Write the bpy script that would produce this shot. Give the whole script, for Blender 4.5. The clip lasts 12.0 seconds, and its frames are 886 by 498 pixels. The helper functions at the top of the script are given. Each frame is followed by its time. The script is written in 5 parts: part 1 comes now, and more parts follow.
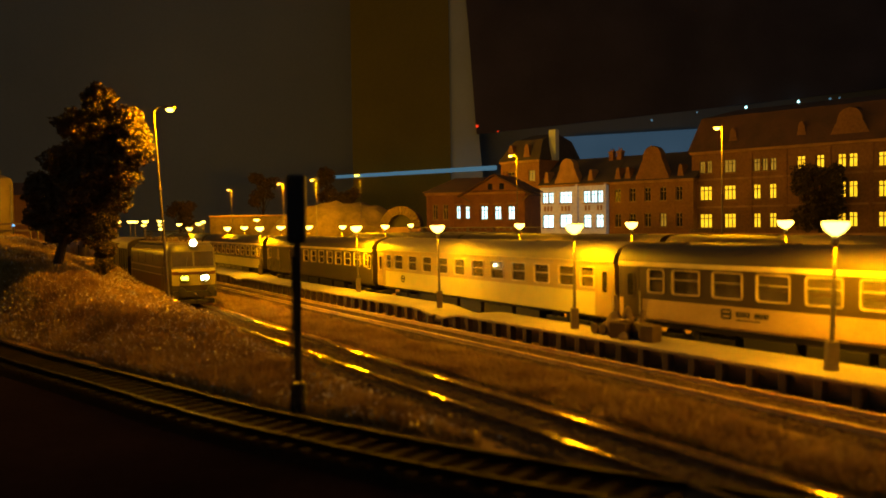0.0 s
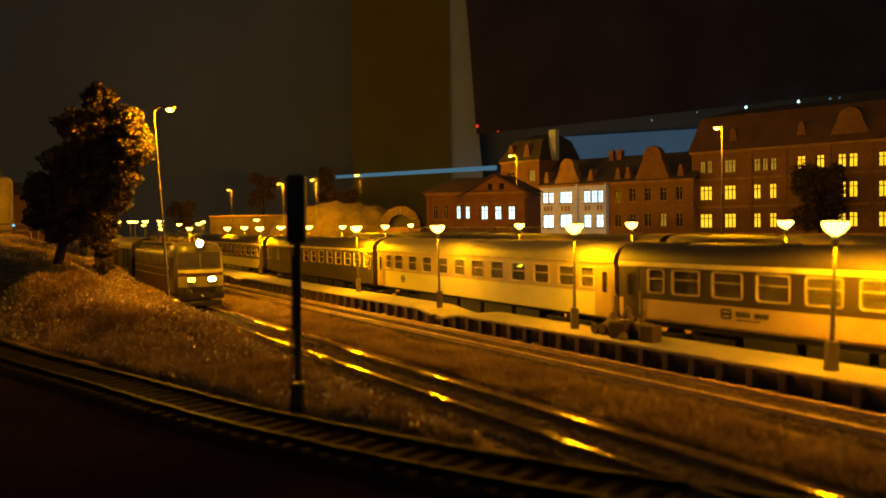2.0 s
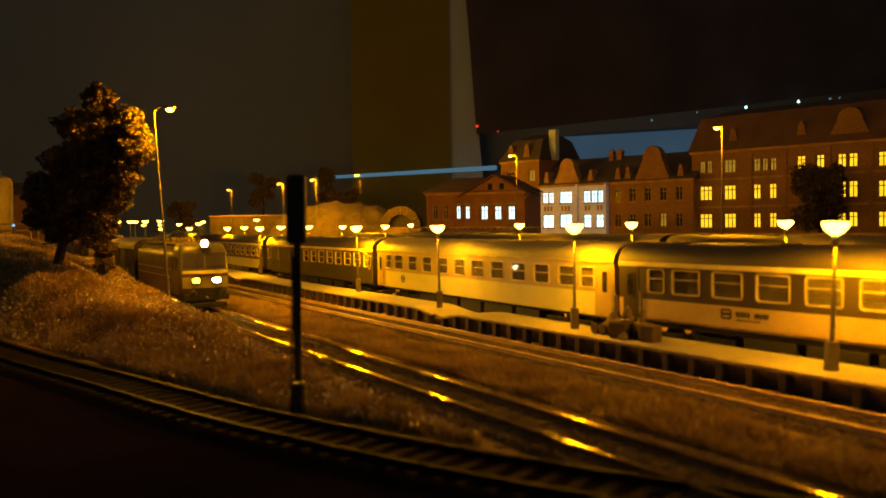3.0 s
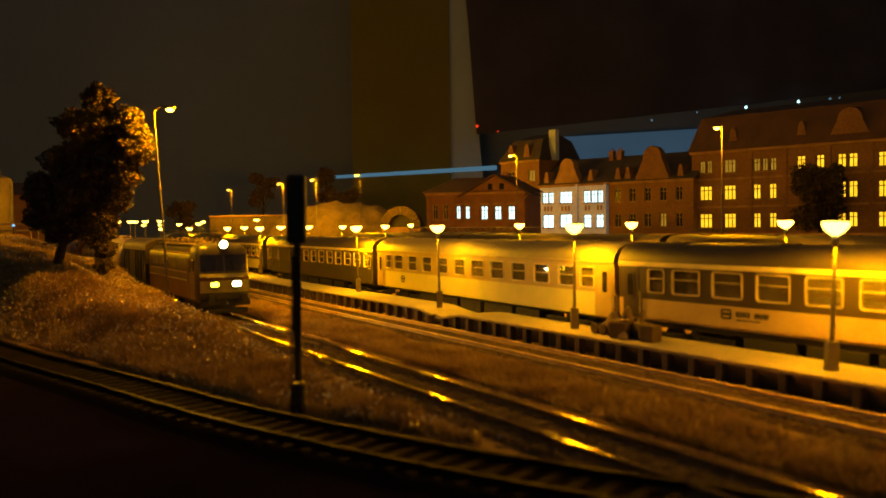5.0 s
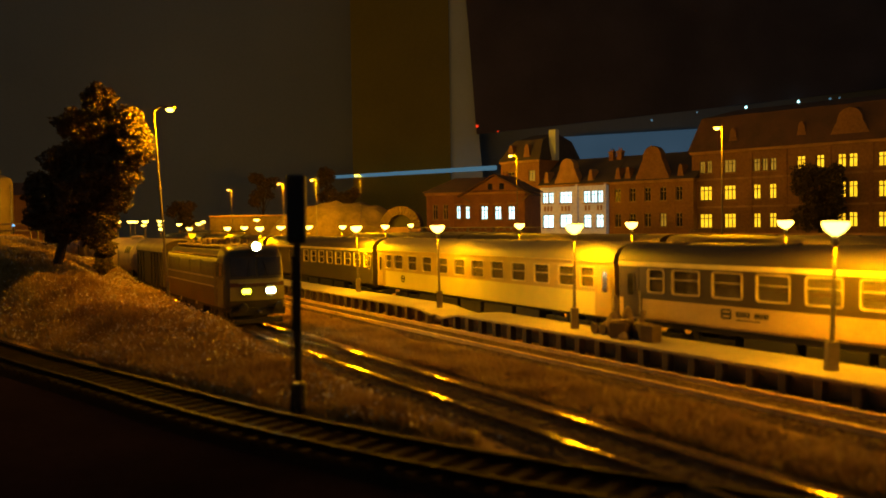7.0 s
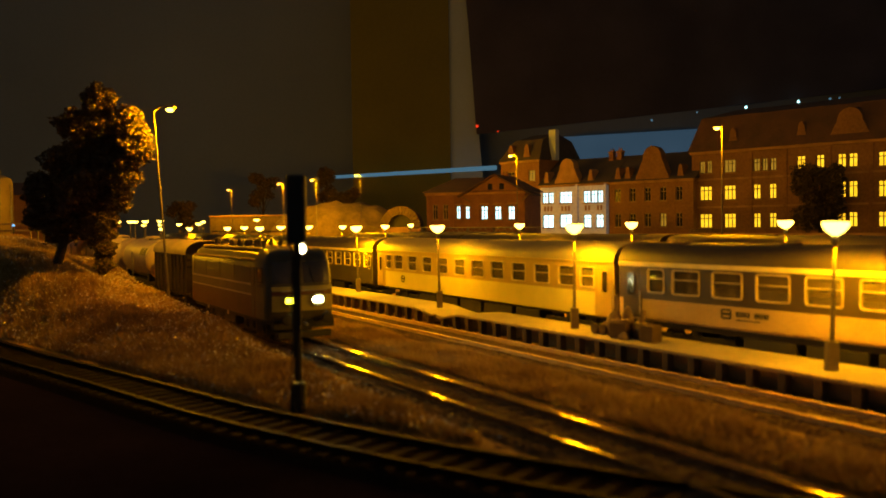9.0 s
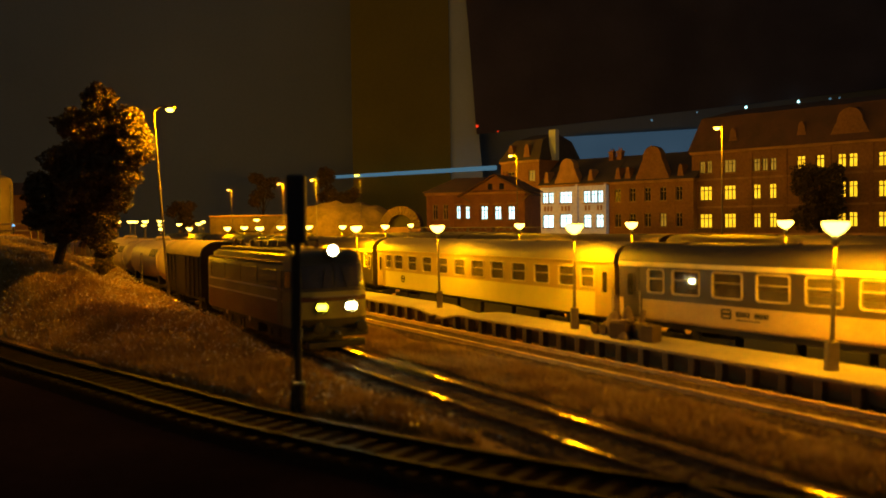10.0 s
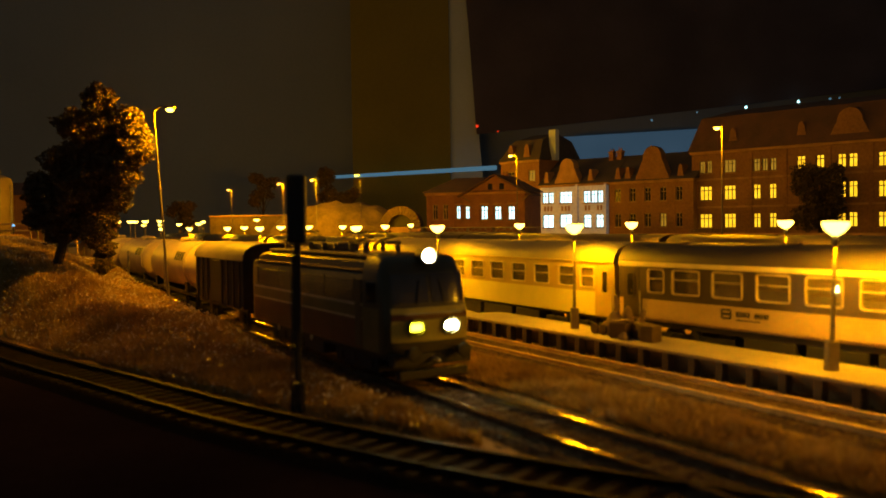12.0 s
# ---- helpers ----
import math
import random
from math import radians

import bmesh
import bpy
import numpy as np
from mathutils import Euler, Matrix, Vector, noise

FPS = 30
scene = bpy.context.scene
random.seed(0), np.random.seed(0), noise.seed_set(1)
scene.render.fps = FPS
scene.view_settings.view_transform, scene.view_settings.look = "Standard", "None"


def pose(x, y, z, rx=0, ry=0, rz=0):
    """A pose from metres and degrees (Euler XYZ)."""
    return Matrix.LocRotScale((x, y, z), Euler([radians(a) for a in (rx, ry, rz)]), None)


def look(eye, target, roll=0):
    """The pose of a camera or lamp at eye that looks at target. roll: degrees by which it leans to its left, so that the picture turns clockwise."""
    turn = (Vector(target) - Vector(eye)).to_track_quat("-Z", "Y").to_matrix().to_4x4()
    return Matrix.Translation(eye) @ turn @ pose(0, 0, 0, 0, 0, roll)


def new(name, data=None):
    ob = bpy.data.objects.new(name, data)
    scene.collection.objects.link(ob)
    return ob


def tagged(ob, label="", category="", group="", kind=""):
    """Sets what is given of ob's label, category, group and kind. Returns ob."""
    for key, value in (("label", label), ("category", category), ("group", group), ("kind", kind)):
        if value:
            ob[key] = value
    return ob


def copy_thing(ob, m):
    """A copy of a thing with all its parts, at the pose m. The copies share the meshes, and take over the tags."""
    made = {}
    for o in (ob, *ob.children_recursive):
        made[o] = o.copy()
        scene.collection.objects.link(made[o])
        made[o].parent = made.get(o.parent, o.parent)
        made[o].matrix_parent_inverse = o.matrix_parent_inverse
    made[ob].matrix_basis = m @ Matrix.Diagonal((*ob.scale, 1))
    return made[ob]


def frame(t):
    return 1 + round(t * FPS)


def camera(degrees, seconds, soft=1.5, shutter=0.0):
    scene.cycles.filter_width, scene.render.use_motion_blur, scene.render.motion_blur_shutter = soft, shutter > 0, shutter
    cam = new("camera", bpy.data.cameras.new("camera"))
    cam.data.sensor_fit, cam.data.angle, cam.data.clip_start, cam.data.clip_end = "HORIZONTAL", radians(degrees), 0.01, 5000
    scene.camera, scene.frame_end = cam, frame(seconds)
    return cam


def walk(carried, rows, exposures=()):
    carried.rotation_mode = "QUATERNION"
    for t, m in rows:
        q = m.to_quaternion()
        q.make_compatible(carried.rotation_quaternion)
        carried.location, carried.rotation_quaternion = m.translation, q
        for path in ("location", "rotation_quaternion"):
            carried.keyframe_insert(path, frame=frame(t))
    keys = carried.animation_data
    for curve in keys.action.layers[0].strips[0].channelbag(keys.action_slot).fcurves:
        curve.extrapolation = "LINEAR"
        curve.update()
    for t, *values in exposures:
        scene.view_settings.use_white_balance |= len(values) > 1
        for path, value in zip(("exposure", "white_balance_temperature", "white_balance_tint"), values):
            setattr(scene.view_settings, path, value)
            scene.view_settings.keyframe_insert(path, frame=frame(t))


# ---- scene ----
# A model railway at night, scale 1:87. Sizes below are in metres of the
# prototype; U turns them into the true metres of the model.
U = 1 / 87.0


def at(x, y, z=0.0, rz=0.0, rx=0.0, ry=0.0):
    """A pose given in prototype metres."""
    return pose(x * U, y * U, z * U, rx, ry, rz)


EYE = (0.0, 0.0, 4.95 * U)
AIM = (0.0, math.cos(radians(1.735)), 4.95 * U - math.sin(radians(1.735)))
cam = camera(54.64, 12.0, soft=1.6)
cam.data.dof.use_dof = True
cam.data.dof.focus_distance, cam.data.dof.aperture_fstop = 0.95, 21.0
walk(cam, [(0.0, look(EYE, AIM, -0.835)), (12.0, look(EYE, AIM, -0.835))], exposures=[(0.0, 0.36), (12.0, 0.34)])

# ---- light ----
world = bpy.data.worlds.new("night")
scene.world = world
world.use_nodes = True
bg = world.node_tree.nodes["Background"]
bg.inputs["Color"].default_value = (0.93, 1.0, 0.98, 1)
bg.inputs["Strength"].default_value = 0.030

SODIUM = (1.0, 0.42, 0.0)
LAMP_POWER = 0.33


def point_light(name, x, y, z, power, colour=SODIUM, radius=0.12):
    data = bpy.data.lights.new(name, "POINT")
    data.energy, data.color, data.shadow_soft_size = power, colour, radius * U
    ob = new(name, data)
    ob.matrix_world = at(x, y, z)
    return ob


def bowl_light(name, x, y, z, power, cone=174.0, blend=0.10):
    """The light that a capped bowl throws downwards and outwards."""
    data = bpy.data.lights.new(name, "SPOT")
    data.energy, data.color, data.shadow_soft_size = power, SODIUM, 0.3 * U
    data.spot_size, data.spot_blend = radians(cone), blend
    ob = new(name, data)
    ob.matrix_world = at(x, y, z)
    return ob


# ---- materials ----
def material(name, colour, rough=0.6, metal=0.0, second=None, scale=1.5, amount=0.5, fine=14.0, bump=0.15,
             emit=None, power=0.0, spec=0.4, per_object=0.0, island=False, coat=0.0):
    """Principled material with variation at two scales, in prototype metres."""
    m = bpy.data.materials.new(name)
    m.use_nodes = True
    nt = m.node_tree
    n, l = nt.nodes, nt.links
    b = n["Principled BSDF"]
    tc, mp = n.new("ShaderNodeTexCoord"), n.new("ShaderNodeMapping")
    mp.inputs["Scale"].default_value = (1 / U, 1 / U, 1 / U)
    l.new(tc.outputs["Object"], mp.inputs["Vector"])
    big, small = n.new("ShaderNodeTexNoise"), n.new("ShaderNodeTexNoise")
    big.inputs["Scale"].default_value, small.inputs["Scale"].default_value = scale, fine
    big.inputs["Detail"].default_value, small.inputs["Detail"].default_value = 4, 5
    l.new(mp.outputs[0], big.inputs["Vector"]), l.new(mp.outputs[0], small.inputs["Vector"])
    ramp = n.new("ShaderNodeValToRGB")
    ramp.color_ramp.elements[0].position, ramp.color_ramp.elements[1].position = 0.32, 0.68
    second = second or tuple(c * 0.62 for c in colour)
    ramp.color_ramp.elements[0].color, ramp.color_ramp.elements[1].color = (*second, 1), (*colour, 1)
    l.new(big.outputs[0], ramp.inputs[0])
    mix = n.new("ShaderNodeMix")
    mix.data_type, mix.blend_type = "RGBA", "MULTIPLY"
    mix.inputs[0].default_value = amount
    grain = n.new("ShaderNodeValToRGB")
    grain.color_ramp.elements[0].position, grain.color_ramp.elements[1].position = 0.3, 0.7
    grain.color_ramp.elements[0].color = (0.35, 0.35, 0.35, 1)
    l.new(small.outputs[0], grain.inputs[0])
    l.new(ramp.outputs[0], mix.inputs[6]), l.new(grain.outputs[0], mix.inputs[7])
    out = mix.outputs[2]
    if per_object or island:
        src = n.new("ShaderNodeNewGeometry").outputs["Random Per Island"] if island else n.new("ShaderNodeObjectInfo").outputs["Random"]
        rng = n.new("ShaderNodeMapRange")
        rng.inputs[3].default_value, rng.inputs[4].default_value = 1 - (per_object or 0.5), 1.0
        l.new(src, rng.inputs[0])
        mul = n.new("ShaderNodeMix")
        mul.data_type, mul.blend_type = "RGBA", "MULTIPLY"
        mul.inputs[0].default_value = 1.0
        l.new(out, mul.inputs[6]), l.new(rng.outputs[0], mul.inputs[7])
        out = mul.outputs[2]
    l.new(out, b.inputs["Base Color"])
    rr = n.new("ShaderNodeMapRange")
    rr.inputs[3].default_value, rr.inputs[4].default_value = max(0.03, rough - 0.12), min(1, rough + 0.12)
    l.new(small.outputs[0], rr.inputs[0]), l.new(rr.outputs[0], b.inputs["Roughness"])
    b.inputs["Metallic"].default_value = metal
    b.inputs["Specular IOR Level"].default_value = spec
    b.inputs["Coat Weight"].default_value = coat
    if bump:
        bp = n.new("ShaderNodeBump")
        bp.inputs["Strength"].default_value, bp.inputs["Distance"].default_value = bump, 0.05 * U
        l.new(small.outputs[0], bp.inputs["Height"]), l.new(bp.outputs[0], b.inputs["Normal"])
    if emit:
        b.inputs["Emission Color"].default_value, b.inputs["Emission Strength"].default_value = (*emit, 1), power
    return m


def glass(name, tint=(0.8, 0.85, 0.85), rough=0.03, veil=0.0):
    m = bpy.data.materials.new(name)
    m.use_nodes = True
    n, l = m.node_tree.nodes, m.node_tree.links
    out = n["Material Output"]
    clear, gloss, fres, mix = n.new("ShaderNodeBsdfTransparent"), n.new("ShaderNodeBsdfGlossy"), n.new("ShaderNodeFresnel"), n.new("ShaderNodeMixShader")
    clear.inputs[0].default_value = (*tint, 1)
    gloss.inputs["Roughness"].default_value = rough
    l.new(fres.outputs[0], mix.inputs[0]), l.new(gloss.outputs[0], mix.inputs[2])
    if veil:
        # diffuse film that brightens the panes, in place of a lit interior
        film, part_ = n.new("ShaderNodeBsdfDiffuse"), n.new("ShaderNodeMixShader")
        film.inputs[0].default_value = (0.55, 0.44, 0.30, 1)
        tc, mp, no, rg = n.new("ShaderNodeTexCoord"), n.new("ShaderNodeMapping"), n.new("ShaderNodeTexNoise"), n.new("ShaderNodeMapRange")
        mp.inputs["Scale"].default_value = (1 / U, 1 / U, 1 / U)
        no.inputs["Scale"].default_value = 1.7
        rg.inputs[1].default_value, rg.inputs[2].default_value = 0.3, 0.7
        rg.inputs[3].default_value, rg.inputs[4].default_value = veil * 0.4, veil
        l.new(tc.outputs["Object"], mp.inputs[0]), l.new(mp.outputs[0], no.inputs["Vector"]), l.new(no.outputs[0], rg.inputs[0])
        l.new(rg.outputs[0], part_.inputs[0]), l.new(clear.outputs[0], part_.inputs[1]), l.new(film.outputs[0], part_.inputs[2])
        l.new(part_.outputs[0], mix.inputs[1])
    else:
        l.new(clear.outputs[0], mix.inputs[1])
    l.new(mix.outputs[0], out.inputs[0])
    return m


def glow(name, colour, power, colour2=None, scale=0.8):
    """A lit surface, such as a lamp bowl or a lit curtained pane."""
    m = bpy.data.materials.new(name)
    m.use_nodes = True
    n, l = m.node_tree.nodes, m.node_tree.links
    e = n.new("ShaderNodeEmission")
    e.inputs["Strength"].default_value = power
    e.inputs["Color"].default_value = (*colour, 1)
    if colour2:
        tc, mp, no, rp = n.new("ShaderNodeTexCoord"), n.new("ShaderNodeMapping"), n.new("ShaderNodeTexNoise"), n.new("ShaderNodeValToRGB")
        mp.inputs["Scale"].default_value = (1 / U, 1 / U, 1 / U)
        no.inputs["Scale"].default_value = scale
        rp.color_ramp.elements[0].position, rp.color_ramp.elements[1].position = 0.35, 0.65
        rp.color_ramp.elements[0].color, rp.color_ramp.elements[1].color = (*colour2, 1), (*colour, 1)
        l.new(tc.outputs["Object"], mp.inputs[0]), l.new(mp.outputs[0], no.inputs["Vector"])
        l.new(no.outputs[0], rp.inputs[0]), l.new(rp.outputs[0], e.inputs["Color"])
    l.new(e.outputs[0], n["Material Output"].inputs[0])
    return m


M = {
    "soil": material("soil", (0.47, 0.28, 0.075), 0.95, second=(0.35, 0.195, 0.052), scale=0.45, fine=5, amount=0.7, bump=0.9, spec=0.1),
    "ballast": material("ballast", (0.15, 0.085, 0.042), 0.95, second=(0.075, 0.043, 0.022), scale=0.8, fine=9, amount=0.8, bump=1.0, spec=0.1),
    # Ballast of the near track, its colour darkened for missing lamp light.
    "shaded": material("shaded_ballast", (0.022, 0.016, 0.011), 0.95, second=(0.018, 0.013, 0.01), scale=0.8, fine=9, amount=0.8, bump=1.0, spec=0.0),
    "stone": material("ballast_stone", (0.26, 0.17, 0.10), 0.9, second=(0.10, 0.065, 0.04), scale=1.5, island=True, bump=0, spec=0.2),
    # Near-track rails: the foreground shade is put into their colour.
    "shaded_rail": material("shaded_rail", (0.018, 0.011, 0.007), 0.6, 0.0, second=(0.008, 0.005, 0.004), scale=0.35, fine=6, bump=0.1, spec=0.05),
    "grass": material("grass", (0.68, 0.45, 0.10), 0.42, second=(0.38, 0.22, 0.045), scale=0.5, spec=0.5, per_object=0, island=True, bump=0),
    "rail": material("rail_steel", (0.62, 0.48, 0.32), 0.19, 0.85, second=(0.34, 0.22, 0.12), scale=1.2, fine=18, bump=0.08),
    "rail_brown": material("painted_rail", (0.78, 0.54, 0.24), 0.5, 0.1, second=(0.60, 0.38, 0.15), scale=0.9, fine=8),
    # Near-track sleepers, coloured dark for the same foreground shade.
    "shaded_sleeper": material("shaded_sleeper", (0.034, 0.019, 0.010), 0.95, per_object=0.5, scale=3, bump=0.4, spec=0.05),
    "sleeper": material("sleeper", (0.12, 0.08, 0.05), 0.85, spec=0.1, per_object=0.45, scale=3, bump=0.4),
    "concrete": material("platform_surface", (0.36, 0.31, 0.22), 0.9, second=(0.26, 0.22, 0.15), scale=0.5, fine=10, bump=0.25),
    "edge": material("platform_edge", (0.15, 0.11, 0.07), 0.9, per_object=0.3, scale=1.2, bump=0.4),
    "aged_cream": material("aged_cream_paint", (0.46, 0.33, 0.13), 0.5, second=(0.36, 0.25, 0.095), scale=0.7, amount=0.25, bump=0.04),
    "cream": material("cream_paint", (0.50, 0.46, 0.09), 0.45, second=(0.42, 0.385, 0.072), scale=0.7, amount=0.15, bump=0.03),
    "ochre": material("ochre_paint", (0.31, 0.225, 0.045), 0.45, second=(0.25, 0.18, 0.035), scale=0.7, amount=0.15, bump=0.03),
    "green": material("dark_green_paint", (0.052, 0.037, 0.022), 0.4, second=(0.040, 0.028, 0.017), scale=0.7, amount=0.2, bump=0.03),
    "dkgreen": material("weathered_green_paint", (0.032, 0.026, 0.013), 0.4, scale=0.7, amount=0.2, bump=0.03),
    "roof_grey": material("roof_grey_paint", (0.19, 0.165, 0.09), 0.6, second=(0.14, 0.12, 0.09), scale=0.6, amount=0.25, bump=0.05),
    "roof_dark": material("roof_dark_paint", (0.062, 0.048, 0.035), 0.6, second=(0.045, 0.034, 0.025), scale=0.6, amount=0.25, bump=0.05),
    "black": material("black_frame", (0.018, 0.016, 0.015), 0.6, amount=0.3),
    "rubber": material("gangway_rubber", (0.02, 0.02, 0.02), 0.8, amount=0.3),
    "gutter": material("gutter_paint", (0.72, 0.62, 0.28), 0.4, amount=0.1, bump=0),
    "frame": material("window_frame_paint", (0.46, 0.37, 0.19), 0.4, amount=0.1, bump=0),
    "seat": material("seat_cloth", (0.42, 0.22, 0.10), 0.85, amount=0.4),
    "inside": material("coach_lining", (0.50, 0.36, 0.20), 0.7, amount=0.2),
    "curtain": material("curtain_cloth", (0.62, 0.46, 0.26), 0.9, amount=0.3),
    # Brownish film mixed into the panes stands in for the dimly lit inside.
    "glass": glass("window_glass", veil=0.17),
    "steel": material("galvanised_steel", (0.36, 0.33, 0.29), 0.5, 0.35, amount=0.3, bump=0.05),
    "lampgrey": material("lamp_post_paint", (0.17, 0.14, 0.10), 0.6, 0.0, amount=0.3, bump=0.05),
    "basegrey": material("lamp_foot_concrete", (0.20, 0.16, 0.12), 0.85, amount=0.5),
    "sodium": glow("sodium_bowl", (1.0, 0.62, 0.075), 7.5),
    "sodium_far": glow("sodium_lamp_far", (1.0, 0.55, 0.05), 3.5),
    "beam": glow("headlight", (1.0, 0.92, 0.45), 160.0),
    "beam_yellow": glow("headlight_yellow", (1.0, 0.85, 0.02), 16.0),
    "wagon": material("wagon_brown", (0.034, 0.021, 0.015), 0.7, amount=0.4, scale=1),
    "wagon_roof": material("weathered_wagon_roof", (0.26, 0.20, 0.13), 0.6, second=(0.17, 0.13, 0.08), scale=0.7, amount=0.4, bump=0.06),
    "tank": material("tank_grey", (0.56, 0.44, 0.27), 0.5, second=(0.42, 0.32, 0.19), scale=0.6, amount=0.25, bump=0.04),
    "tank_mark": material("dark_marking", (0.03, 0.03, 0.03), 0.6, amount=0.1, bump=0),
    "bark": material("bark", (0.07, 0.05, 0.035), 0.9, fine=6, bump=0.8),
    "leaf": material("foliage", (0.16, 0.105, 0.035), 0.65, second=(0.08, 0.052, 0.018), scale=0.8, island=True, bump=0),
    "brick": material("brick_wall", (0.27, 0.13, 0.055), 0.9, second=(0.19, 0.09, 0.04), scale=0.8, fine=8, bump=0.4),
    "plaster": material("ochre_plaster", (0.27, 0.14, 0.05), 0.9, second=(0.20, 0.105, 0.036), scale=0.3, fine=3, bump=0.2),
    # Faint emission added so that the facade, which has no lamp, looks lit.
    "glowing_plaster": material("pale_glowing_plaster", (0.62, 0.62, 0.58), 0.9, second=(0.5, 0.5, 0.46), scale=0.3, fine=3, bump=0.2, emit=(0.40, 0.50, 0.55), power=0.055),
    "trim": material("stone_trim", (0.38, 0.22, 0.09), 0.85, scale=0.6, amount=0.3),
    "tiles": material("roof_tiles", (0.11, 0.055, 0.035), 0.85, second=(0.07, 0.04, 0.03), scale=0.5, fine=7, bump=0.5),
    "slate": material("slate_roof", (0.075, 0.06, 0.05), 0.8, second=(0.05, 0.042, 0.036), scale=0.5, fine=7, bump=0.5),
    "sash": material("window_sash", (0.30, 0.22, 0.10), 0.6, amount=0.2, bump=0),
    "lit": glow("lit_pane_warm", (1.0, 0.55, 0.02), 1.25, (0.85, 0.42, 0.01), 1.2),
    "lit_dim": glow("lit_pane_dim", (0.80, 0.42, 0.035), 0.38, (0.6, 0.3, 0.02), 1.2),
    "lit_white": glow("lit_pane_white", (0.62, 0.95, 1.0), 2.2, (0.5, 0.88, 0.95), 0.8),
    "dark_pane": material("dark_pane", (0.02, 0.02, 0.02), 0.12, amount=0.1, bump=0),
    "mound": material("tunnel_mound", (0.15, 0.10, 0.04), 0.95, second=(0.07, 0.05, 0.02), scale=0.35, fine=2.0, bump=0.9),
    "room_wall": material("room_wall", (0.27, 0.31, 0.32), 0.9, second=(0.23, 0.265, 0.275), scale=0.02, fine=1, bump=0, amount=0.1),
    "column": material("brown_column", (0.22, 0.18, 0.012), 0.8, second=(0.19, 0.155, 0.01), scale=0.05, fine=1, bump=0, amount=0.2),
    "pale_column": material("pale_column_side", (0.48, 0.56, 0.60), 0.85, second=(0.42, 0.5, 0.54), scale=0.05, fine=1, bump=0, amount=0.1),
    "dark_wall": material("dark_screen", (0.085, 0.07, 0.085), 0.9, scale=0.05, fine=1, bump=0, amount=0.2),
    # Dim blue emission, for the painted reflection and the faint indicator lamps.
    "strip": glow("dim_blue_glow", (0.16, 0.36, 0.50), 0.30),
    # Blue light on the room wall, given as emission.
    "panel": glow("wall_glow", (0.11, 0.21, 0.32), 0.22, (0.09, 0.18, 0.28), 0.05),
    "red": glow("red_lamp", (1.0, 0.05, 0.01), 0.8),
    "blue": glow("blue_lamp", (0.2, 0.5, 1.0), 1.0),
    "cyan": glow("cyan_lamp", (0.45, 0.95, 1.0), 3.0),
    "loco_green": material("loco_green", (0.080, 0.070, 0.034), 0.35, amount=0.2, scale=0.8, bump=0.03),
    "loco_olive": material("loco_olive_green", (0.17, 0.145, 0.045), 0.4, amount=0.25, scale=0.8, bump=0.03),
    "loco_lime": material("loco_lime", (0.42, 0.38, 0.08), 0.35, amount=0.2, scale=0.8, bump=0.03),
    "loco_red": material("loco_red_brown", (0.12, 0.045, 0.024), 0.4, amount=0.2, scale=0.8, bump=0.03),
    "loco_stripe": material("loco_cream_line", (0.62, 0.55, 0.36), 0.4, amount=0.1, bump=0),
    "loco_roof": material("loco_roof", (0.20, 0.14, 0.075), 0.6, amount=0.4),
    "screen": material("windscreen_glass", (0.05, 0.045, 0.036), 0.16, second=(0.035, 0.03, 0.024), amount=0.2, bump=0, spec=0.7),
    # Bright half-metal colour of the flakes added as grass glints.
    "glint": material("pale_glint", (0.92, 0.84, 0.66), 0.38, 0.5, amount=0.1, bump=0, spec=0.9),
    # Near-black colour of the sheet added to darken the foreground.
    "board": material("sheet_black", (0.024, 0.015, 0.021), 0.9, second=(0.008, 0.005, 0.007), amount=0.4, scale=0.12, fine=4, spec=0.0),
    "junk": material("dark_crate", (0.10, 0.06, 0.03), 0.75, 0.0, amount=0.5),
    "wood": material("grey_wood", (0.22, 0.15, 0.09), 0.85, amount=0.4),
}


# ---- mesh helpers ----
def shape():
    return bmesh.new()


def box(bm, x0, x1, y0, y1, z0, z1, bevel=0.0):
    m = Matrix.LocRotScale(((x0 + x1) / 2, (y0 + y1) / 2, (z0 + z1) / 2), None, (x1 - x0, y1 - y0, z1 - z0))
    r = bmesh.ops.create_cube(bm, size=1, matrix=m)
    if bevel:
        edges = list({e for v in r["verts"] for e in v.link_edges})
        bmesh.ops.bevel(bm, geom=edges, offset=bevel, segments=2, affect="EDGES", profile=0.5)
    return bm


def rod(bm, a, b, r0, r1=None, n=10):
    a, b = Vector(a), Vector(b)
    r1 = r0 if r1 is None else r1
    turn = (b - a).to_track_quat("Z", "Y").to_matrix().to_4x4()
    bmesh.ops.create_cone(bm, cap_ends=True, segments=n, radius1=r0, radius2=r1, depth=(b - a).length,
                          matrix=Matrix.Translation((a + b) / 2) @ turn)
    return bm


def lathe(bm, profile, n=16, m=None):
    """Turn a list of (radius, z) round the z axis."""
    m = m or Matrix()
    rings = []
    for r, z in profile:
        rings.append([bm.verts.new(m @ Vector((r * math.cos(2 * math.pi * k / n), r * math.sin(2 * math.pi * k / n), z))) for k in range(n)])
    for a, b in zip(rings, rings[1:]):
        for k in range(n):
            bm.faces.new((a[k], a[(k + 1) % n], b[(k + 1) % n], b[k]))
    bm.faces.new(rings[0][::-1]), bm.faces.new(rings[-1])
    return bm


